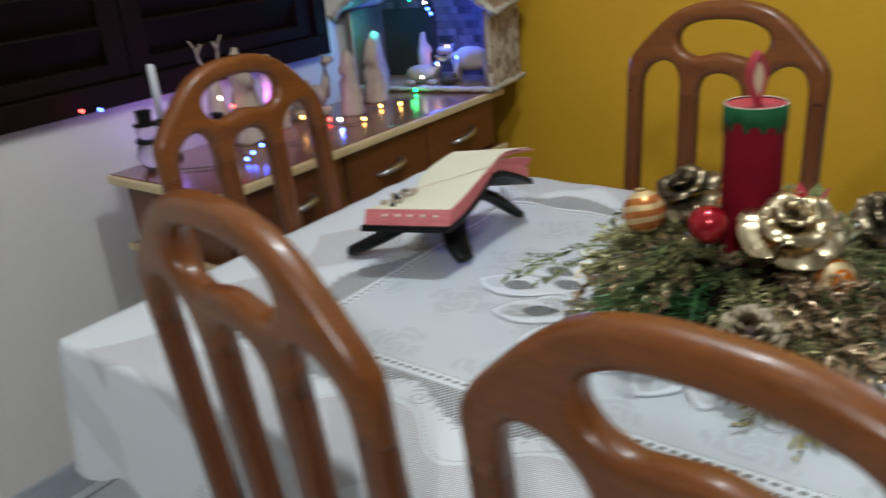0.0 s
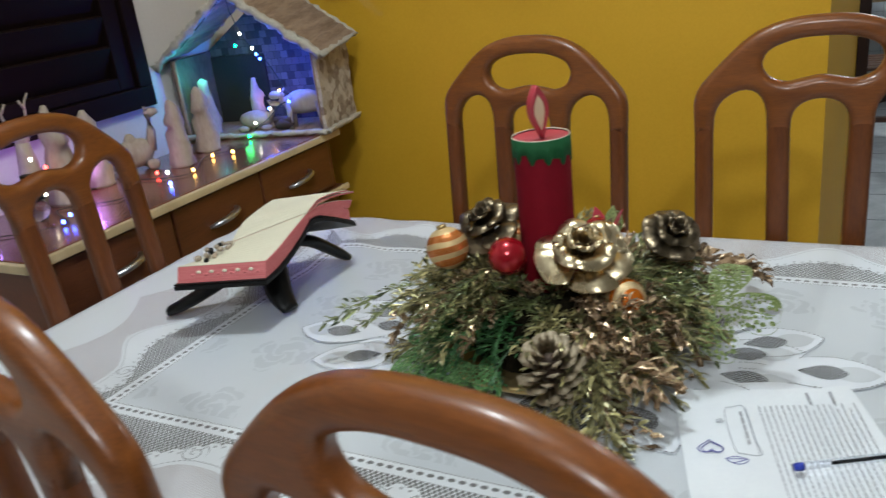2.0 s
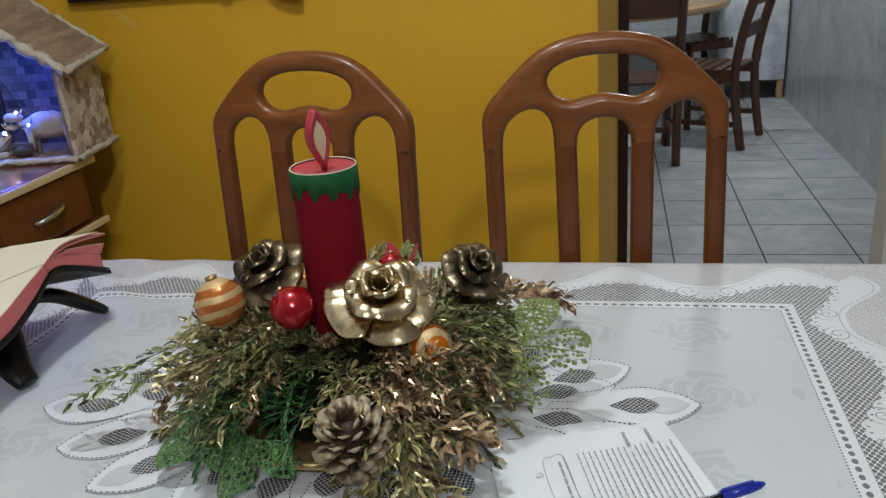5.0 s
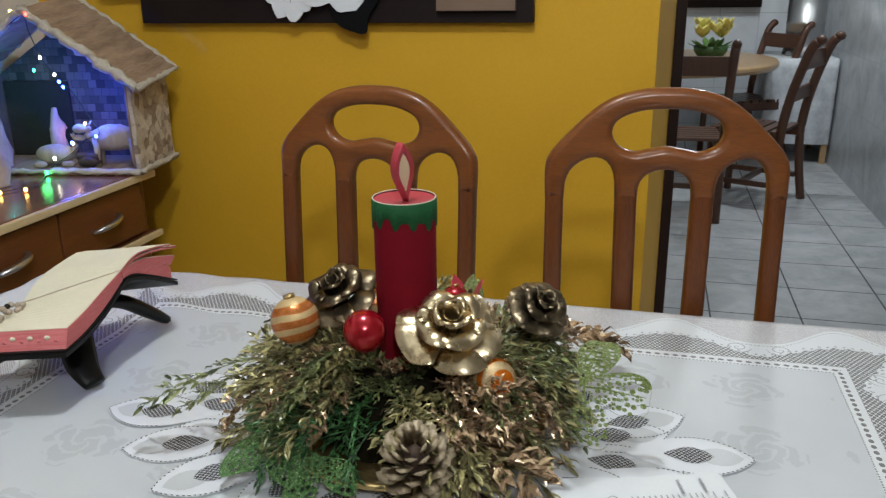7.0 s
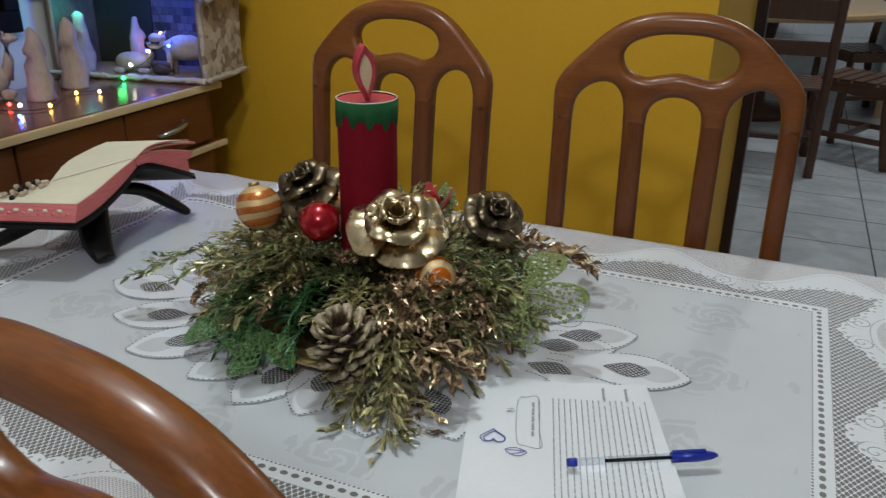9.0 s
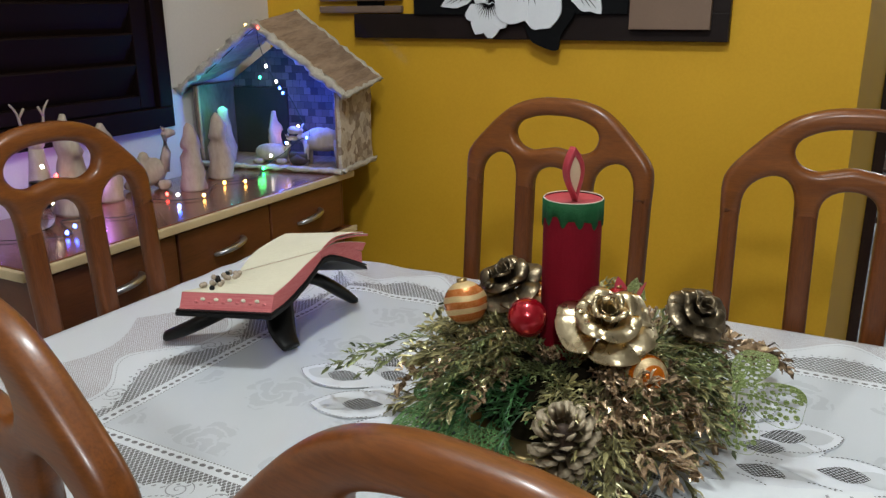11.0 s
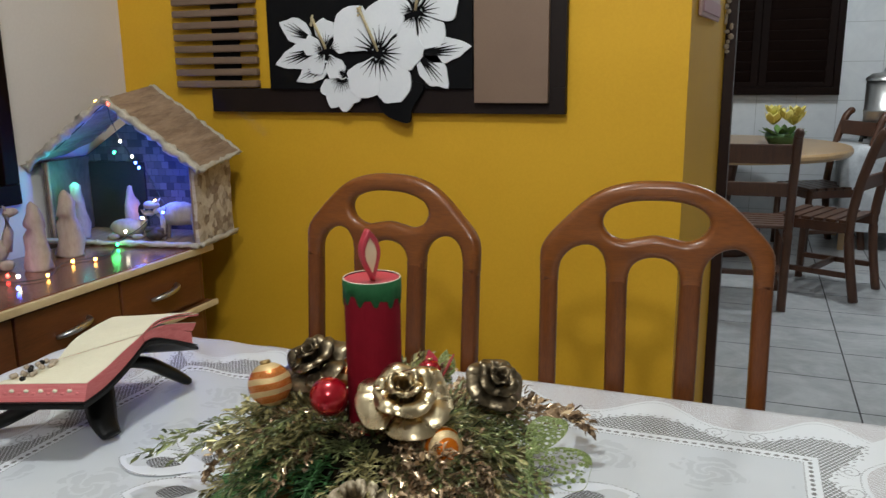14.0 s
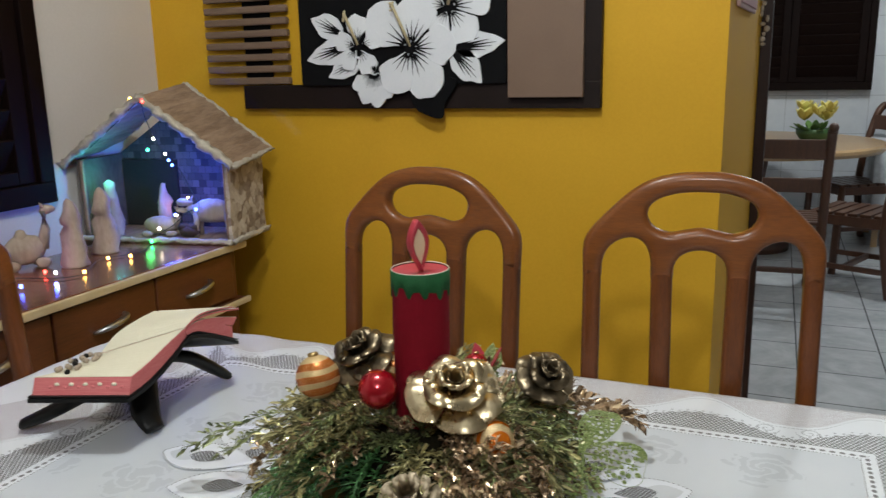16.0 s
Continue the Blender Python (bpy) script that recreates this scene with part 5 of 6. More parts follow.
        block("page", [(y, z + 0.0004) for y, z in leaf_hi], [(y, z + 0.0012) for y, z in leaf_hi], PAGE, -0.002, -0.132, "cream open page", b)
    block("cover", [(0.118, 0.1412), (0.138, 0.1412), (0.175, 0.1208), (0.236, 0.0800)], [(0.118, 0.1435), (0.14, 0.1435), (0.176, 0.123), (0.236, 0.0825)], NEAR_BLACK, 0.001, -0.137, "black cover", b)
    tr = thing("rosary", BOOK, "tangled pale rosary beads lying across the open page", "rosary")
    rnd = random.Random(4)
    shape = bmesh.new()
    blob(shape, (0, 0, 0), (0.0042, 0.0042, 0.0042), 8)
    bead, dark = finish(shape, CARVED), None
    shape = bmesh.new()
    blob(shape, (0, 0, 0), (0.0042, 0.0042, 0.0042), 8)
    dark = finish(shape, NEAR_BLACK)
    for i in range(20):
        t = i / 19
        y = 0.020 + 0.070 * t + 0.007 * math.sin(i * 1.9)
        z = 0.111
        part("bead", dark if i % 4 == 0 else bead, None, tr).location = (-0.112 + 0.012 * math.cos(i * 1.3), y - 0.036, z + 0.004 * (i % 3 == 1))


book_and_stand()

# ---- letter and pen ----
LETTER = pose(-0.2240, 0.980, TOP + 0.0035, 0, 0, 16.5)


def letter():
    p = thing("letter", LETTER, "white printed letter with heart doodle on the tablecloth", "paper")
    bm = bmesh.new()
    W, L, n, k = 0.190, 0.270, 12, 16
    g = {}
    for i in range(n + 1):
        for j in range(k + 1):
            x, y = W * i / n, -L * j / k
            top = 0.004 * math.sin(i * 1.1) if j == 0 and i > 4 else 0.0
            z = 0.003 + 0.005 * (x / W) ** 3 + 0.0025 * math.sin(x * 30) * (j / k)
            g[i, j] = bm.verts.new((x + 0.02 * (j / k) * (x / W), y - abs(top), z))
    for i in range(n):
        for j in range(k):
            bm.faces.new((g[i, j], g[i, j + 1], g[i + 1, j + 1], g[i + 1, j]))
    part("sheet", bm, PAPER, p, smooth=True)
    rnd = random.Random(8)

    def lift(x):
        return 0.0042 + 0.005 * (x / W) ** 3 + 0.001

    # rows of small print, set across the sheet; too small to read
    for i in range(17):
        x = 0.088 + i * 0.0060
        y0 = -0.052 if i < 11 else -0.045
        bm = bmesh.new()
        y = -0.040 - 0.010 * (i in (9, 13, 15))
        if i in (9, 13):
            box(bm, x - 0.0011, -0.040, lift(x), x + 0.0011, -0.016, lift(x) + 0.0002)
            box(bm, x + 0.0016, -0.042, lift(x), x + 0.0019, -0.014, lift(x) + 0.0002)
            y = -0.05
        end = -0.205 + rnd.uniform(-0.02, 0.01)
        while y > end:
            w = rnd.uniform(0.004, 0.013)
            box(bm, x - 0.0006, y - w, lift(x), x + 0.0006, y, lift(x) + 0.0002)
            y -= w + 0.0018
        part("text_line", bm, INK, p)
    bm = bmesh.new()
    y = -0.050
    while y > -0.11:
        w = rnd.uniform(0.006, 0.013)
        box(bm, 0.066, y - w, lift(0.066), 0.0685, y, lift(0.066) + 0.0002)
        y -= w + 0.002
    part("text_line", bm, INK, p)
    part("signature_line", tube([(0.0725, -0.040, lift(0.07)), (0.0745, -0.128, lift(0.07))], 0.0004, 4), FAINT_INK, p)
    part("pencil_box", tube(spline([(0.052, -0.045, lift(0.06)), (0.050, -0.075, lift(0.06)), (0.052, -0.12, lift(0.06)), (0.060, -0.127, lift(0.06)), (0.076, -0.128, lift(0.06)), (0.074, -0.10, lift(0.06)), (0.073, -0.042, lift(0.06)), (0.060, -0.041, lift(0.06))], 5, True), 0.0004, 4), FAINT_INK, p)
    for k, (cx, cy, s, mt) in enumerate(((0.028, -0.115, 0.0125, BLUE_INK), (0.0295, -0.116, 0.0105, BLUE_INK))):
        hp = []
        for i in range(33):
            a = 2 * math.pi * i / 32
            hx, hy = 16 * math.sin(a) ** 3, 13 * math.cos(a) - 5 * math.cos(2 * a) - 2 * math.cos(3 * a) - math.cos(4 * a)
            hp.append((cx + hx * s / 16, cy - hy * s / 16, lift(cx)))
        part("heart_doodle", tube(hp, 0.00055, 4), mt, p, "blue ink heart")
    part("leaf_doodle", tube(spline([(0.040, -0.135, lift(0.05)), (0.050, -0.131, lift(0.05)), (0.062, -0.137, lift(0.05)), (0.052, -0.144, lift(0.05)), (0.041, -0.136, lift(0.05)), (0.060, -0.136, lift(0.05)), (0.046, -0.142, lift(0.05))], 4), 0.0004, 4), BLUE_INK, p)
    part("small_doodle", tube(spline([(0.040, -0.066, lift(0.04)), (0.046, -0.064, lift(0.04)), (0.047, -0.070, lift(0.04)), (0.040, -0.070, lift(0.04)), (0.046, -0.067, lift(0.04))], 4), 0.0004, 4), FAINT_INK, p)


letter()
e0, e1 = Vector((-0.083, 0.857, TOP + 0.0165)), Vector((0.044, 0.926, TOP + 0.0135))
turn = math.degrees(math.atan2(e1.y - e0.y, e1.x - e0.x))
pen = thing("ballpoint_pen", pose(*e0, 0, 0, turn), "clear ballpoint pen with blue cap lying on letter", "pen")
X90 = pose(0, 0, 0, 0, 90, 0)
PL = (e1 - e0).length
barrel = part("barrel", lathe([(0, 0.0), (0.0041, 0.0), (0.0041, PL - 0.035), (0, PL - 0.035)], 6, m=X90), CLEAR, pen, "clear plastic barrel")
barrel.visible_shadow = False
part("ink_tube", tube([(0.035, 0, 0), (PL - 0.04, 0, 0)], 0.0013, 6), NEAR_BLACK, pen, "dark ink tube", smooth=True)
part("end_plug", lathe([(0, -0.001), (0.0036, -0.001), (0.0042, 0.004), (0.0042, 0.008), (0, 0.008)], 10, m=X90), PEN_BLUE, pen, "blue end plug", smooth=True)
part("cap", lathe([(0, PL - 0.045), (0.0052, PL - 0.045), (0.0054, PL - 0.02), (0.0040, PL - 0.006), (0.0018, PL), (0, PL)], 12, m=X90), PEN_BLUE, pen, "blue cap", smooth=True)
part("clip", one_box(PL - 0.045, -0.0015, 0.005, PL - 0.012, 0.0015, 0.0072, 0.0006), PEN_BLUE, pen, "blue cap clip")


# ---- Christmas centrepiece ----
centre = thing("christmas_centrepiece", pose(-0.392, 1.052, TOP + 0.003), "Christmas centrepiece with red candle, gold roses and sprigs", "centrepiece")
part("bowl", lathe([(0, 0.0), (0.085, 0.0), (0.10, 0.004), (0.150, 0.016), (0.162, 0.024), (0.165, 0.028), (0.162, 0.031), (0.150, 0.026), (0.10, 0.014), (0, 0.010)], 64), BRASS, centre, "brass-coloured shallow bowl", smooth=True)
# foam core, its colour painted as the shade in the gaps
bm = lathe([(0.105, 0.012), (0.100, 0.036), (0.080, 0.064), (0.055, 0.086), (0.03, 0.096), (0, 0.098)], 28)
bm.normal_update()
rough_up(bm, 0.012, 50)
part("floral_foam", bm, FOAM_SHADE, centre, "foam under the sprigs, near-black to stand for their shade", smooth=True)

# candle
candle = part("candle", lathe([(0, 0.09), (0.0345, 0.09), (0.0347, 0.28), (0.0347, 0.286), (0.033, 0.2865), (0, 0.2845)], 40), CANDLE_RED, centre, "red felt-covered candle")
bm = bmesh.new()
n = 96
rows = []
for i in range(n):
    a = 2 * math.pi * i / n
    drip = 0.270 - 0.010 * max(0.0, math.sin(a * 11)) ** 0.6 - 0.005 * max(0.0, math.sin(a * 4 + 1)) + 0.004 * math.sin(a * 3)
    rows.append([bm.verts.new((r * math.cos(a), r * math.sin(a), z)) for r, z in ((0.0350, drip), (0.0363, drip + 0.002), (0.0363, 0.289), (0.0342, 0.2895))])
for i in range(n):
    a, b = rows[i], rows[(i + 1) % n]
    for k in range(3):
        bm.faces.new((a[k], b[k], b[k + 1], a[k + 1]))
part("band", bm, CANDLE_GREEN, candle, "green dripping band", smooth=True)
part("top_disc", lathe([(0.0341, 0.2882), (0.030, 0.2878), (0.012, 0.286), (0, 0.285)], 32), CANDLE_PINK, candle, "glossy pinkish-red top", smooth=True)
rim = tube([(0.0348 * math.cos(i * math.pi / 24), 0.0348 * math.sin(i * math.pi / 24), 0.2897) for i in range(49)], 0.0007, 5)
part("rim", rim, PAGE, candle, "pale glitter rim", smooth=True)


def almond(h, w, n=16, bend=0.0):
    up = [Vector((w * math.sin(math.pi * (i / n) ** 1.25) + bend * math.sin(math.pi * i / n), h * i / n, 0)) for i in range(n + 1)]
    return up + [Vector((-w * math.sin(math.pi * (i / n) ** 1.25) + bend * math.sin(math.pi * i / n), h * i / n, 0)) for i in range(n - 1, 0, -1)]


FM = pose(0.002, -0.002, 0.2855, 90, 0, 62) @ pose(0, 0, 0, 0, 0, 5)
bm = cutout([almond(0.066, 0.0135), [p * 0.82 + Vector((0, 0.007, 0)) for p in almond(0.060, 0.0115)]], 0.004, 0.0012, 2)
bmesh.ops.transform(bm, matrix=FM, verts=bm.verts)
flame = part("flame", bm, CANDLE_PINK, candle, "pink-red felt flame", smooth=True)
bm = cutout([[p * 0.84 + Vector((0, 0.006, 0)) for p in almond(0.061, 0.0118)]], 0.0012, 0.0004, 1)
bmesh.ops.transform(bm, matrix=FM, verts=bm.verts)
part("flame_face", bm, FLAME_CREAM, flame, "cream flame face")


def rose_meshes(r, seed):
    """Curled foil petals from a tight heart to wide open outer ones."""
    rnd = random.Random(seed)
    out = []
    rings = ((2, 0.30, 0.98, 0.18, 1.5), (3, 0.62, 1.08, 0.44, 1.35), (4, 0.98, 0.86, 0.72, 1.08), (5, 1.16, 0.42, 0.98, 0.86))
    for count, size, height, opening, span in rings:
        for k in range(count):
            bm = bmesh.new()
            a0 = 2 * math.pi * k / count + rnd.uniform(-0.25, 0.25) + size * 2
            nu, nv, g = 14, 9, {}
            ph = rnd.uniform(0, 6)
            for i in range(nu + 1):
                u = 2 * i / nu - 1
                for j in range(nv + 1):
                    v = j / nv
                    edge = 1 - 0.22 * abs(u) ** 2.5
                    a = a0 + u * span * (0.35 + 0.65 * math.sin(min(1, v * 1.3) * math.pi / 2))
                    rad = r * (0.10 + (size * opening + 0.10) * v * edge + 0.16 * size * max(0, v - 0.7) * 3 * (0.5 + opening))
                    z = r * (1.25 * height * math.sin(v * edge * math.pi * (0.5 + 0.16 * opening)) - 0.10 * opening + 0.11 * math.sin(u * 4.5 + ph) * v * v - 0.22 * opening * max(0, v - 0.75) * 2)
                    rad += r * 0.045 * math.sin(u * 5 + ph) * v + r * 0.08 * noise.noise(Vector((u * 2.5, v * 2.5, ph)))
                    g[i, j] = bm.verts.new((rad * math.cos(a), rad * math.sin(a), z))
            for i in range(nu):
                for j in range(nv):
                    bm.faces.new((g[i, j], g[i + 1, j], g[i + 1, j + 1], g[i, j + 1]))
            bm.normal_update()
            geo = bmesh.ops.extrude_face_region(bm, geom=bm.faces[:])
            for v in [q for q in geo["geom"] if isinstance(q, bmesh.types.BMVert)]:
                v.co += Vector((0, 0, -0.0007)) + Vector((v.co.x, v.co.y, 0)).normalized() * 0.0005
            bmesh.ops.recalc_face_normals(bm, faces=bm.faces)
            out.append(bm)
    return out


def rose(place, normal, r, material, label, seed):
    q = Vector(normal).to_track_quat("Z", "Y").to_matrix().to_4x4()
    base = bmesh.new()
    blob(base, (0, 0, -0.06 * r), (0.22 * r, 0.22 * r, 0.25 * r), 10)
    flower = part("rose", base, material, centre, label, smooth=True)
    flower.matrix_basis = Matrix.Translation(place) @ q
    for bm in rose_meshes(r, seed):
        part("petal", bm, material, flower, smooth=True)


rose((0.060, -0.042, 0.146), (0.20, -0.46, 0.86), 0.0365, GOLD, "large gold foil rose", 1)
rose((0.144, 0.040, 0.150), (0.45, -0.45, 0.75), 0.024, OLD_GOLD, "small dull gold rose", 2)
rose((-0.072, -0.016, 0.168), (-0.15, -0.45, 0.85), 0.029, OLD_GOLD, "dark dull gold rose beside the candle", 3)


def bauble(place, r, material, label, tip=(0, 0, 1)):
    bm = bmesh.new()
    blob(bm, (0, 0, 0), (r, r, r), 28)
    b = part("bauble", bm, material, centre, label, smooth=True)
    b.matrix_basis = Matrix.Translation(place) @ Vector(tip).to_track_quat("Z", "Y").to_matrix().to_4x4()
    part("cap", lathe([(0, r * 0.93), (r * 0.24, r * 0.95), (r * 0.24, r * 1.12), (0, r * 1.14)], 12), BRASS, b, "gold metal cap", smooth=True)


bauble((-0.103, -0.079, 0.166), 0.0265, ORANGE, "orange bauble with gold glitter stripes", (-0.25, 0.1, 1))
bauble((0.112, -0.056, 0.108), 0.0245, ORANGE_RING, "orange bauble with a glitter ring", (-0.60, 0.72, -0.30))
bauble((-0.026, -0.072, 0.158), 0.0235, RED_GLASS, "shiny red bauble", (0.2, 0.3, -1))
# this ball stands in for a piece of dark red cellophane
bauble((0.030, 0.110, 0.128), 0.019, RED_GLASS, "shiny red ball standing in for cellophane behind the candle", (0, 0, 1))
bauble((-0.040, 0.000, 0.160), 0.018, ORANGE, "small orange bauble against the candle", (0, 0.5, 1))
for k, a in enumerate((20, 75, 140)):
    bm = cutout([almond(0.05, 0.010)], 0.0005, 0.0003, 1)
    ob = part("ribbon_tip", bm, CANDLE_PINK if k != 1 else GLITTER_LEAF, centre, "shiny red ribbon tip" if k != 1 else "glittered green tip")
    ob.matrix_basis = pose(0.045, 0.100, 0.116, 62, 0, a - 90)


def pine_cone(place, axis, r, h):
    q = Vector(axis).to_track_quat("Z", "Y").to_matrix().to_4x4()
    core = bmesh.new()
    blob(core, (0, 0, h * 0.5), (r * 0.42, r * 0.42, h * 0.42), 12)
    c = part("pine_cone", core, BARK, centre, "brown pine cone with gilded scale tips", smooth=True)
    c.matrix_basis = Matrix.Translation(place) @ q
    sc = bmesh.new()
    for sx in (1,):
        v = [sc.verts.new(p) for p in ((0, -0.0035, 0), (0, 0.0035, 0), (0.010, 0.0052, 0.002), (0.0155, 0.0035, 0.0052), (0.0155, -0.0035, 0.0052), (0.010, -0.0052, 0.002), (0, 0, -0.003), (0.014, 0, 0.0015))]
        for f in ((0, 5, 4, 3, 2, 1), (0, 6, 7, 5), (1, 2, 7, 6), (5, 7, 4), (2, 3, 7), (3, 4, 7), (0, 1, 6)):
            sc.faces.new([v[i] for i in f])
    bmesh.ops.recalc_face_normals(sc, faces=sc.faces)
    scale = finish(sc, CONE_TIP)
    for i in range(64):
        t = (i + 0.5) / 64
        a = 137.5 * i
        rr = r * 0.5 * math.sin(math.pi * (0.08 + 0.84 * t)) ** 0.7
        ob = part("scale", scale, None, c)
        k = 1.0 + 0.55 * math.sin(math.pi * t)
        ob.matrix_basis = pose(rr * math.cos(radians(a)), rr * math.sin(radians(a)), h * t, 0, 0, a + 9 * math.sin(i * 2.3)) @ pose(0, 0, 0, 8 * math.sin(i * 1.7), 22 - 70 * t + 8 * math.sin(i * 3.1), 0) @ Matrix.Diagonal((k, k, k, 1))


pine_cone((0.056, -0.152, 0.030), (0.04, -0.42, 1), 0.033, 0.072)


def sprig_mesh(material, length, droop, seed, leaf=0.012, wide=0.0030, twig=0.045, curl=0.15):
    """A stem with forked side twigs set with narrow folded leaves, arching over along +x."""
    rnd = random.Random(seed)
    bm = bmesh.new()

    def stem(t):
        return Vector((length * t, 0.014 * math.sin(t * 3 + seed), -droop * t * t + 0.15 * length * t))

    def blade(p, d, up, l, w):
        d, side = d.normalized(), d.cross(up)
        if side.length < 1e-4:
            return
        side.normalize()
        nrm = side.cross(d)
        bend = curl * rnd.uniform(0.2, 1.6)
        m1, m2 = p + d * l * 0.34 + nrm * l * bend * 0.35, p + d * l * 0.70 + nrm * l * bend * 0.5
        tip = p + d * l * 0.98 + nrm * l * (bend * 0.1 - 0.12)
        a, z = bm.verts.new(p), bm.verts.new(tip)
        c1, c2 = bm.verts.new(m1 - nrm * w * 0.5), bm.verts.new(m2 - nrm * w * 0.4)
        l1, l2 = bm.verts.new(m1 + side * w), bm.verts.new(m2 + side * w * 0.8)
        r1, r2 = bm.verts.new(m1 - side * w), bm.verts.new(m2 - side * w * 0.8)
        for f in ((a, c1, l1), (l1, c1, c2, l2), (l2, c2, z), (a, r1, c1), (r1, r2, c2, c1), (r2, z, c2)):
            bm.faces.new(f)

    tube([stem(i / 8) for i in range(9)], 0.0012, 4, bm, taper=lambda t: 1.1 - 0.7 * t)
    steps = int(length / 0.0155)
    for i in range(2, steps + 1):
        t = i / steps
        p, d = stem(t), (stem(min(1, t + 0.02)) - stem(t - 0.02)).normalized()
        for s in (-1, 1):
            if rnd.random() < 0.15:
                continue
            roll = rnd.uniform(-0.7, 0.7)
            side = Vector((0, s, 0)) * math.cos(roll) + Vector((0, 0, 1)) * (math.sin(roll) + 0.12)
            td = (d * rnd.uniform(0.7, 1.2) + side * rnd.uniform(0.4, 0.9)).normalized()
            tl = twig * (1 - 0.55 * t) * rnd.uniform(0.6, 1.2)
            k = max(2, int(tl / 0.0125))
            tube([p, p + td * tl * 0.5 + Vector((0, 0, -0.04 * tl)), p + td * tl + Vector((0, 0, -0.16 * tl))], 0.0006, 3, bm)
            for q in range(k + 1):
                f = (q + 0.4) / k
                c = p + td * tl * f + Vector((0, 0, -0.16 * tl * f * f))
                for ss in (-1, 1):
                    ld = td * rnd.uniform(0.7, 1.1) + Vector((rnd.uniform(-0.45, 0.45), rnd.uniform(-0.5, 0.5), rnd.uniform(-0.25, 0.45)))
                    blade(c, ld, Vector((rnd.uniform(-0.5, 0.5), rnd.uniform(-0.5, 0.5), 1)), leaf * rnd.uniform(0.55, 1.2) * (1 - 0.25 * f), wide * rnd.uniform(0.7, 1.25))
    return finish(bm, material, False)


KINDS = {"olive": (SPRIG_OLIVE, "olive and gold artificial sprig", 1.0, 1.0, 0.2), "green": (SPRIG_GREEN, "dark green artificial sprig", 0.85, 0.85, 0.15), "bronze": (SPRIG_BRONZE, "bronze artificial sprig", 0.95, 1.55, 0.55), "vivid": (SPRIG_VIVID, "deep green fern-like artificial sprig", 0.55, 0.6, 0.1)}
SPRIGS = {}
for k, (name, (mt, _, long, broad, curl)) in enumerate(KINDS.items()):
    SPRIGS[name] = [sprig_mesh(mt, ln, dr, 10 * k + i, lf * long, wd * broad, curl=curl) for i, (ln, dr, lf, wd) in enumerate(((0.150, 0.080, 0.031, 0.0029), (0.170, 0.105, 0.027, 0.0027), (0.110, 0.040, 0.030, 0.0031), (0.135, 0.065, 0.032, 0.0029)))]
rnd = random.Random(21)


def put_sprig(kind, variant, az, elev, r0, z0, size=1.0, roll=0.0):
    a = radians(az)
    ob = part("sprig", SPRIGS[kind][variant], None, centre, KINDS[kind][1])
    ob.matrix_basis = pose(r0 * math.cos(a), r0 * math.sin(a), z0, 0, 0, az) @ pose(0, 0, 0, roll, -elev, 0) @ Matrix.Diagonal((size, size, size, 1))


def kind_at(az, low):
    az = (az + 180) % 360 - 180
    if -35 <= az < 28:
        return rnd.choice(("green", "olive", "olive", "bronze"))
    if 28 <= az < 75:
        return rnd.choice(("bronze", "bronze", "olive"))
    if -95 <= az < -35:
        return rnd.choice(("bronze", "bronze", "olive", "olive"))
    if -140 <= az < -95:
        return "vivid" if low and rnd.random() < 0.75 else rnd.choice(("olive", "green"))
    return rnd.choice(("olive", "olive", "green"))


def open_gap(az):
    """The dark hollow in front, over the pine cone and under the rose."""
    az = (az + 180) % 360 - 180
    return -112 < az < -82


for i in range(36):      # lowest ring, hanging over the bowl's rim
    az = i * 10 + rnd.uniform(-5, 5)
    if open_gap(az):
        continue
    put_sprig(kind_at(az, True), rnd.choice((0, 3)), az, rnd.uniform(-4, 10), 0.070, 0.045, rnd.uniform(0.72, 0.90), rnd.uniform(-25, 25))
for i in range(48):      # middle
    az = i * 7.5 + rnd.uniform(-6, 6)
    if open_gap(az):
        continue
    put_sprig(kind_at(az, False), rnd.choice((0, 2, 3)), az, rnd.uniform(10, 30), 0.060, 0.078, rnd.uniform(0.68, 0.90), rnd.uniform(-40, 40))
for i in range(26):      # shoulder under the baubles and the rose
    az = i * 360 / 26 + rnd.uniform(-5, 5)
    if -125 < (az + 180) % 360 - 180 < -50:
        continue
    put_sprig(kind_at(az, False), rnd.choice((2, 3)), az, rnd.uniform(14, 42), 0.062, 0.098, rnd.uniform(0.55, 0.75), rnd.uniform(-40, 40))
for i in range(16):      # thick clump falling down beside the striped bauble
    az = 192 + i * 3.6 + rnd.uniform(-3, 3)
    put_sprig(("olive", "olive", "green", "bronze")[i % 4], rnd.choice((0, 1, 3)), az, rnd.uniform(2, 30), 0.058, 0.088 + 0.018 * (i % 3), rnd.uniform(0.62, 0.82), rnd.uniform(-50, 50))
for i in range(10):      # fine dark fern low in front
    put_sprig("vivid", rnd.choice((0, 3)), -138 + i * 4.5, rnd.uniform(2, 26), 0.060, 0.050 + 0.012 * (i % 3), rnd.uniform(0.62, 0.8), rnd.uniform(-40, 40))
for i in range(14):      # thick clump on the side of the pale leaf
    az = -34 + i * 4.6
    put_sprig(("green", "olive", "green")[i % 3], rnd.choice((0, 3)), az, rnd.uniform(4, 32), 0.064, 0.078 + 0.012 * (i % 3), rnd.uniform(0.66, 0.86), rnd.uniform(-45, 45))
for i in range(13):      # dry twigs round the candle's foot
    put_sprig(("bronze", "green", "olive")[i % 3], 2, -178 + i * 15, rnd.uniform(48, 70), 0.036, 0.078, rnd.uniform(0.42, 0.58), rnd.uniform(-60, 60))
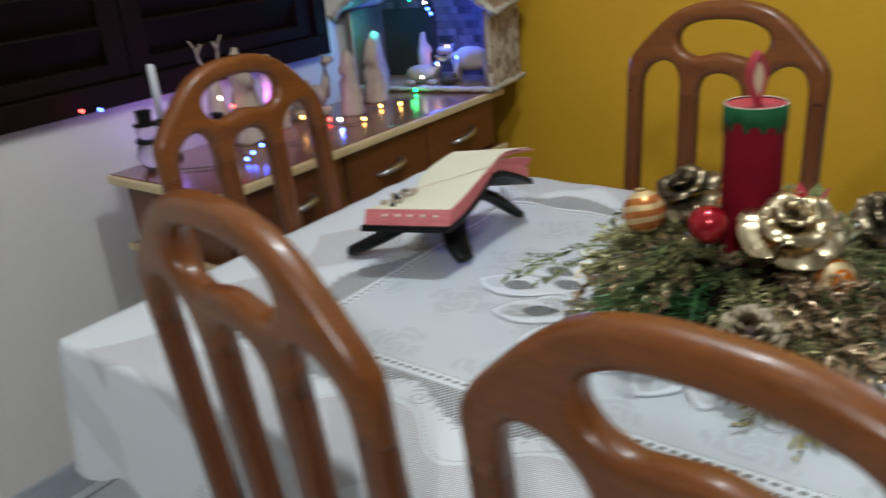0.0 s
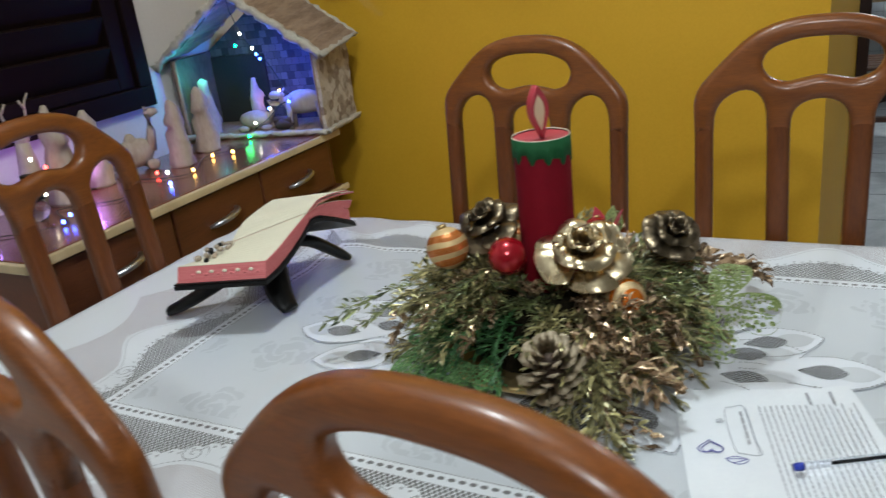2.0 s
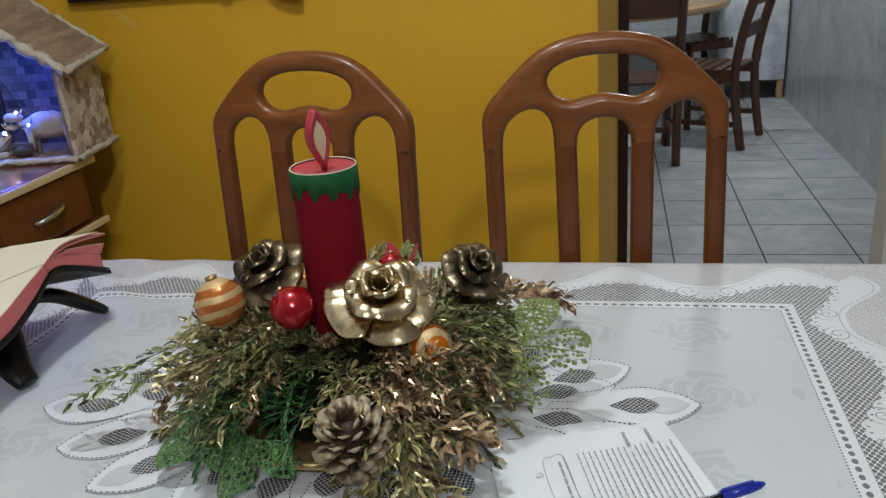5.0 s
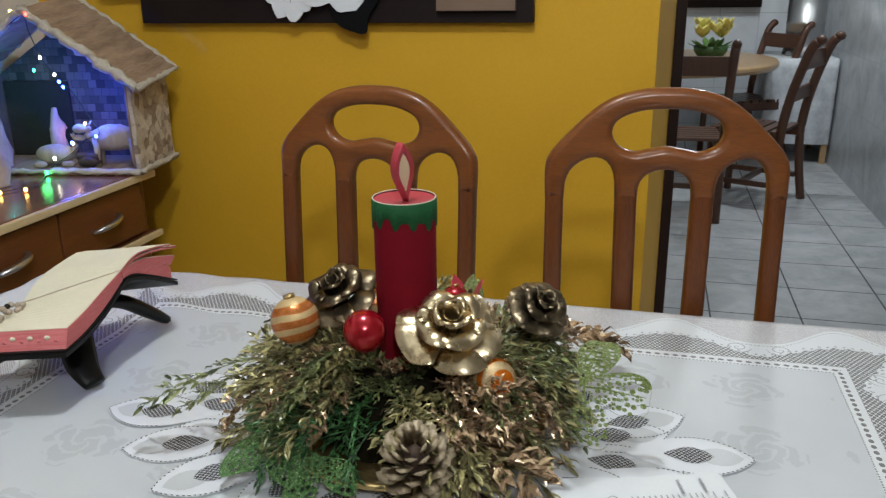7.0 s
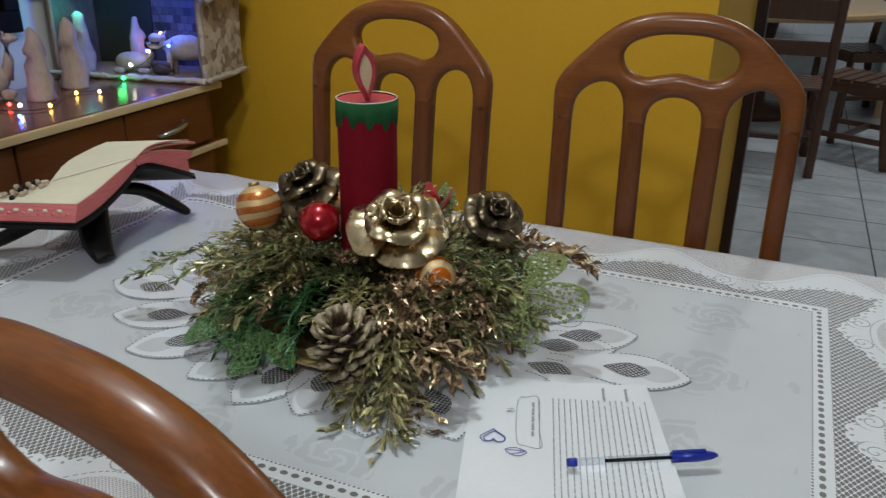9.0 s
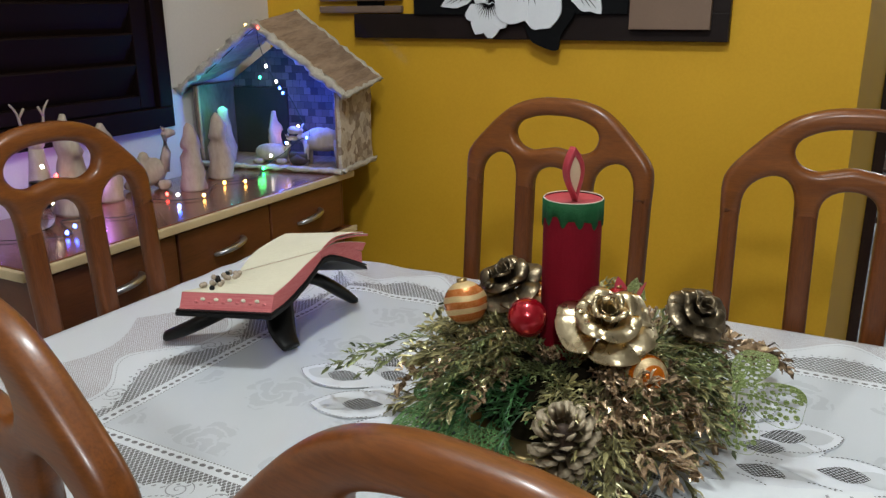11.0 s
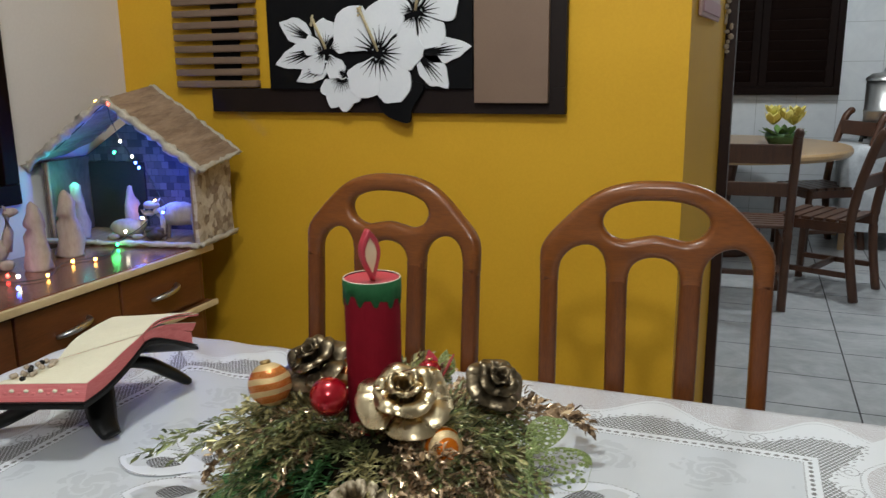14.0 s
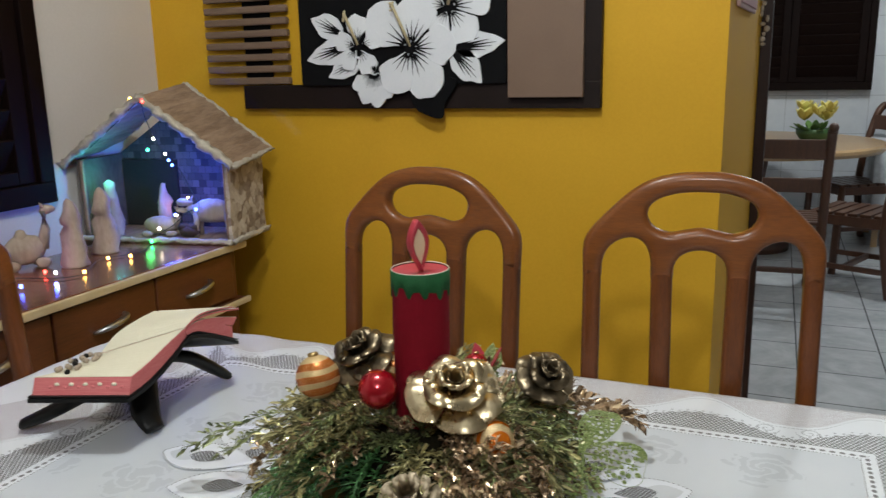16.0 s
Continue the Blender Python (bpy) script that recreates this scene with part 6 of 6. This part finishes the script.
for i in range(7):      # dark tufts in the hollow
    put_sprig("green", 2, -118 + i * 6.5, rnd.uniform(18, 50), 0.035, 0.070, rnd.uniform(0.42, 0.55), rnd.uniform(-40, 40))
put_sprig("olive", 1, -58, 2, 0.115, 0.052, 0.98, 0)
put_sprig("olive", 0, -61, -2, 0.120, 0.050, 0.95, 10)
put_sprig("bronze", 3, -42, 12, 0.085, 0.075, 0.9, -10)
put_sprig("bronze", 3, -52, 14, 0.080, 0.075, 0.85, 15)
put_sprig("bronze", 1, -53, 4, 0.100, 0.052, 0.80, 20)
put_sprig("olive", 1, -64, 0, 0.105, 0.046, 0.80, -20)
put_sprig("green", 1, 197, 17, 0.125, 0.085, 0.88, 0)
put_sprig("green", 1, 190, 10, 0.11, 0.080, 0.80, 10)
put_sprig("bronze", 1, 47, 14, 0.13, 0.075, 0.95, 0)
put_sprig("bronze", 0, 38, 16, 0.12, 0.075, 0.95, 15)


def lobed_leaf(size, lobes, seed):
    """A broad leaf of rounded lobes round its stalk, pierced like lace between the veins; +x is the middle lobe."""
    rnd = random.Random(seed)
    spread = radians(118)

    def reach(a):
        return size * (1.0 - 0.20 * (a / spread) ** 2) * (0.30 + 0.70 * abs(math.cos(a * lobes / 2 * math.pi / spread)) ** 0.62) * (1 + 0.05 * math.sin(a * 9 + seed))

    n = 90
    outline = [Vector((-0.08 * size, 0, 0))] + [Vector((reach(a) * math.cos(a), reach(a) * math.sin(a), 0)) for a in (-spread + 2 * spread * i / n for i in range(n + 1))]
    holes = []
    for i in range(900):
        a = rnd.uniform(-spread * 0.94, spread * 0.94)
        c, r = Vector((math.cos(a), math.sin(a), 0)) * reach(a) * rnd.uniform(0.22, 0.92), rnd.uniform(0.0010, 0.0026)
        if all((c - h[0]).length > r + h[1] + 0.0008 for h in holes) and all(c.length < reach(a + da) - r * 1.8 for da in (-0.05, 0, 0.05)):
            holes.append((c, r))
    rings = [[c + Vector((1.25 * r * math.cos(t + ph), r * math.sin(t + ph), 0)) for t in (-k * math.pi / 3.5 for k in range(7))] for (c, r), ph in ((h, rnd.uniform(0, 1)) for h in holes)]
    bm = cutout([outline] + rings, 0.0004, 0.0002, 0)
    for k in range(lobes):
        a = spread * (2 * k / lobes - 1 + 1.0 / lobes) if lobes % 2 else spread * (2 * k / (lobes - 1) - 1) * 0.8
        run = [Vector((math.cos(a), math.sin(a), 0)) * reach(a) * t for t in (0.0, 0.3, 0.6, 0.93)]
        tube(run, 0.0013, 5, bm, taper=lambda t: 1.1 - 0.7 * t)
    for v in bm.verts:
        t = v.co.length / size
        v.co.z += -0.22 * size * t * t + 0.05 * size * math.sin(3 * v.co.y / size) + 0.004 * noise.noise(v.co * 35)
    return bm


def leaf_at(place, along, face, size, lobes, mt, label, seed):
    u = Vector(along).normalized()
    w = (Vector(face) - u * u.dot(Vector(face))).normalized()
    v = w.cross(u)
    ob = part("leaf", lobed_leaf(size, lobes, seed), mt, centre, label)
    ob.matrix_basis = Matrix.Translation(place) @ Matrix((u, v, w)).transposed().to_4x4()


PALE_LEAF, DEEP_LEAF = "glittered pale green pierced leaf", "glittered deep green pierced leaf"
leaf_at((0.205, -0.012, 0.088), (1.0, -0.10, 0.05), (0.30, -0.60, 0.75), 0.074, 3, GLITTER_LEAF, PALE_LEAF, 30)
leaf_at((0.155, 0.070, 0.070), (0.75, 0.6, 0.0), (0.2, -0.4, 0.85), 0.055, 3, GLITTER_LEAF, PALE_LEAF, 31)
leaf_at((0.040, 0.105, 0.118), (0.5, 0.3, 0.8), (0.3, -0.8, 0.4), 0.040, 3, GLITTER_LEAF, PALE_LEAF, 32)
leaf_at((-0.110, -0.120, 0.052), (-0.70, -0.62, -0.25), (-0.1, -0.45, 0.9), 0.072, 3, GLITTER_DEEP, DEEP_LEAF, 33)
leaf_at((-0.055, -0.150, 0.045), (-0.25, -0.90, -0.35), (0.0, -0.4, 0.9), 0.058, 3, GLITTER_DEEP, DEEP_LEAF, 34)

# ---- door reveal: plaque and hanging beads ----
pl = thing("wall_plaque", pose(-0.1128, 2.715, 1.432, 0, 0, 86.1), "small pink and cream plaque on the door reveal", "plaque")
part("board", one_box(-0.20, -0.014, 0.0, 0.20, -0.003, 0.26, 0.006), surface("pink_plaque_paint", (0.50, 0.28, 0.28), (0.62, 0.44, 0.40), 0.5, scale=14), pl)
part("lower_band", one_box(-0.19, -0.0175, 0.012, 0.19, -0.0145, 0.05, 0.002), surface("rose_band_paint", (0.44, 0.20, 0.22), (0.52, 0.28, 0.30), 0.5, scale=30), pl, "rose-pink band")
hb = thing("hanging_beads", pose(-0.066, 3.17, 1.335), "string of pale shells and beads hanging by the doorway", "bead string")
rnd = random.Random(12)
bm = bmesh.new()
blob(bm, (0, 0, 0), (0.008, 0.008, 0.009), 8)
bead = finish(bm, CARVED)
for i in range(22):
    part("bead", bead, None, hb).matrix_basis = pose(rnd.uniform(-0.012, 0.012), rnd.uniform(-0.004, 0.004), 0.012 + i * 0.0165) @ Matrix.Diagonal((rnd.uniform(0.7, 1.3), rnd.uniform(0.7, 1.2), rnd.uniform(0.7, 1.4), 1))
part("cord", tube([(0, 0.006, 0.0), (0.002, 0.006, 0.2), (0, 0.006, 0.42)], 0.0015, 5), BARK, hb)


# ---- kitchen seen through the doorway ----
KT = thing("kitchen_table", pose(-0.17, 6.22, 0), "round pale wooden kitchen table on a dark pedestal", "table")
part("tabletop", lathe([(0, 0.70), (0.80, 0.70), (0.835, 0.705), (0.85, 0.725), (0.85, 0.745), (0.84, 0.758), (0, 0.76)], 64), PALE_WOOD, KT, "thick pale wooden top", smooth=False)
part("pedestal", lathe([(0, 0.0), (0.30, 0.0), (0.30, 0.05), (0.12, 0.09), (0.09, 0.35), (0.13, 0.62), (0.25, 0.70), (0, 0.70)], 24), RUSTIC_WOOD, KT, "dark turned pedestal", smooth=True)


def rustic_chair(m):
    """Dark country chair: curled post tops, two back rails, slatted seat; seat towards +y."""
    c = thing("kitchen_chair", m, "dark rustic wooden chair with curled post tops", "chair", "chairs round the kitchen table")
    for s in (-1, 1):
        pts = spline([(s * 0.19, -0.05, 0.0), (s * 0.195, -0.01, 0.25), (s * 0.20, 0.0, 0.45), (s * 0.20, -0.035, 0.68), (s * 0.20, -0.10, 0.90), (s * 0.20, -0.135, 0.955)], 5)
        bm = tube(pts, 0.024, 8, squash=1.1)
        blob(bm, (s * 0.20, -0.15, 0.965), (0.024, 0.03, 0.026), 10)
        part("rear_post", bm, RUSTIC_WOOD, c, smooth=True)
        part("front_leg", tube([(s * 0.19, 0.40, 0.0), (s * 0.19, 0.39, 0.44)], 0.023, 8), RUSTIC_WOOD, c, smooth=True)
        part("side_stretcher", one_box(s * 0.19 - 0.012, 0.0, 0.13, s * 0.19 + 0.012, 0.39, 0.16, 0.003), RUSTIC_WOOD, c)
        part("seat_rail", one_box(s * 0.19 - 0.016, 0.0, 0.385, s * 0.19 + 0.016, 0.40, 0.44, 0.003), RUSTIC_WOOD, c)
    part("front_rail", one_box(-0.19, 0.385, 0.385, 0.19, 0.41, 0.44, 0.003), RUSTIC_WOOD, c)
    part("stretcher", one_box(-0.19, 0.19, 0.13, 0.19, 0.215, 0.16, 0.003), RUSTIC_WOOD, c)
    for z, h, y in ((0.80, 0.10, -0.075), (0.62, 0.075, -0.022)):
        part("back_rail", one_box(-0.19, y - 0.012, z, 0.19, y + 0.012, z + h, 0.005), RUSTIC_WOOD, c)
    for i in range(6):
        part("seat_slat", one_box(-0.205, 0.01 + i * 0.068, 0.44, 0.205, 0.063 + i * 0.068, 0.458, 0.004), RUSTIC_WOOD, c)
    return c


kc = rustic_chair(pose(0.05, 4.75, 0, 0, 0, 3))
copy_thing(kc, pose(0.655, 5.21, 0, 0, 0, 66))
copy_thing(kc, pose(0.68, 6.62, 0, 0, 0, 120))

fl = thing("fruit_bowl", pose(0.23, 6.20, 0.76) @ Matrix.Diagonal((1.3, 1.3, 1.2, 1)), "bunch of yellow flowers with green leaves on table", "flowers")
part("vase", lathe([(0, 0), (0.06, 0), (0.085, 0.04), (0.09, 0.07), (0, 0.06)], 20), surface("green_vase", (0.02, 0.06, 0.015), (0.05, 0.12, 0.03), 0.4, scale=20), fl, "green pot", smooth=True)
Y_PETAL = foliage("yellow_flower_petals", (0.52, 0.42, 0.06), (0.74, 0.66, 0.20), 0.5)
G_LEAF = foliage("flower_leaves", (0.03, 0.08, 0.015), (0.10, 0.20, 0.04), 0.5)
rnd = random.Random(3)
shape = cutout([almond(0.085, 0.018)], 0.001, 0.0005, 1)
leaf_me = finish(shape, G_LEAF)
shape = cutout([almond(0.070, 0.020)], 0.0012, 0.0006, 1)
for v in shape.verts:
    v.co.z += 4.0 * v.co.y * v.co.y
petal_me = finish(shape, Y_PETAL)
for i in range(16):
    part("leaf", leaf_me, None, fl).matrix_basis = pose(0, 0, 0.05, 0, 0, i * 67) @ pose(0.04, 0, 0, 0, 0, -90) @ pose(0, 0, 0, rnd.uniform(10, 55), 0, 0)
for i in range(9):
    a, rr = i * 2.4, 0.05 + 0.022 * (i % 4)
    hx, hy, hz = rr * math.cos(a), rr * math.sin(a), 0.115 + 0.035 * ((i * 7) % 4) / 2
    for k in range(6):
        part("petal", petal_me, None, fl).matrix_basis = pose(hx, hy, hz, 0, 0, k * 60 + i * 13) @ pose(0, 0, 0, 38, 0, 0)

sd = thing("side_table", pose(0.88, 6.72, 0), "side table covered to the floor by printed cloth", "table")
part("top", one_box(-0.24, -0.30, 0.70, 0.22, 0.34, 0.735, 0.004), PALE_WOOD, sd)
for sx in (-1, 1):
    for sy in (-1, 1):
        part("leg", one_box(sx * 0.20 - 0.02, sy * 0.27 - 0.02, 0, sx * 0.20 + 0.02, sy * 0.27 + 0.02, 0.70), PALE_WOOD, sd)
bm = bmesh.new()
ring = [(-0.245, -0.305), (0.225, -0.305), (0.225, 0.345), (-0.245, 0.345)]
pts = []
for (ax, ay), (bx, by) in zip(ring, ring[1:] + ring[:1]):
    for i in range(20):
        pts.append((ax + (bx - ax) * i / 20, ay + (by - ay) * i / 20))
rows = []
for r in range(9):
    z = 0.742 - 0.60 * r / 8
    rows.append([bm.verts.new((x * (1 + 0.025 * math.sin(k * 1.1) * r / 8), y * (1 + 0.03 * math.sin(k * 0.9) * r / 8), z)) for k, (x, y) in enumerate(pts)])
bm.faces.new(rows[0])
for a, b in zip(rows, rows[1:]):
    for k in range(len(a)):
        bm.faces.new((a[k], b[k], b[(k + 1) % len(a)], a[(k + 1) % len(a)]))
solid("printed_cloth", bm, PLAIN_CLOTH, "pale grey printed cloth hanging over the side table", "tablecloth", smooth=True).matrix_basis = pose(0.88, 6.72, 0.0)
wf = thing("water_filter", pose(0.90, 6.70, 0.742), "tall steel drum water filter with lid and tap", "water filter")
part("drum", lathe([(0, 0), (0.13, 0), (0.135, 0.01), (0.13, 0.02), (0.13, 0.22), (0.137, 0.23), (0.13, 0.24), (0.13, 0.44), (0, 0.44)], 32), STEEL, wf, smooth=True)
part("lid", lathe([(0.137, 0.44), (0.137, 0.455), (0.10, 0.49), (0.03, 0.50), (0.02, 0.53), (0, 0.535)], 32), STEEL, wf, "domed steel lid", smooth=True)
part("tap", tube([(-0.11, -0.09, 0.05), (-0.14, -0.13, 0.05), (-0.145, -0.14, 0.02)], 0.014, 8), NEAR_BLACK, wf, "black tap", smooth=True)
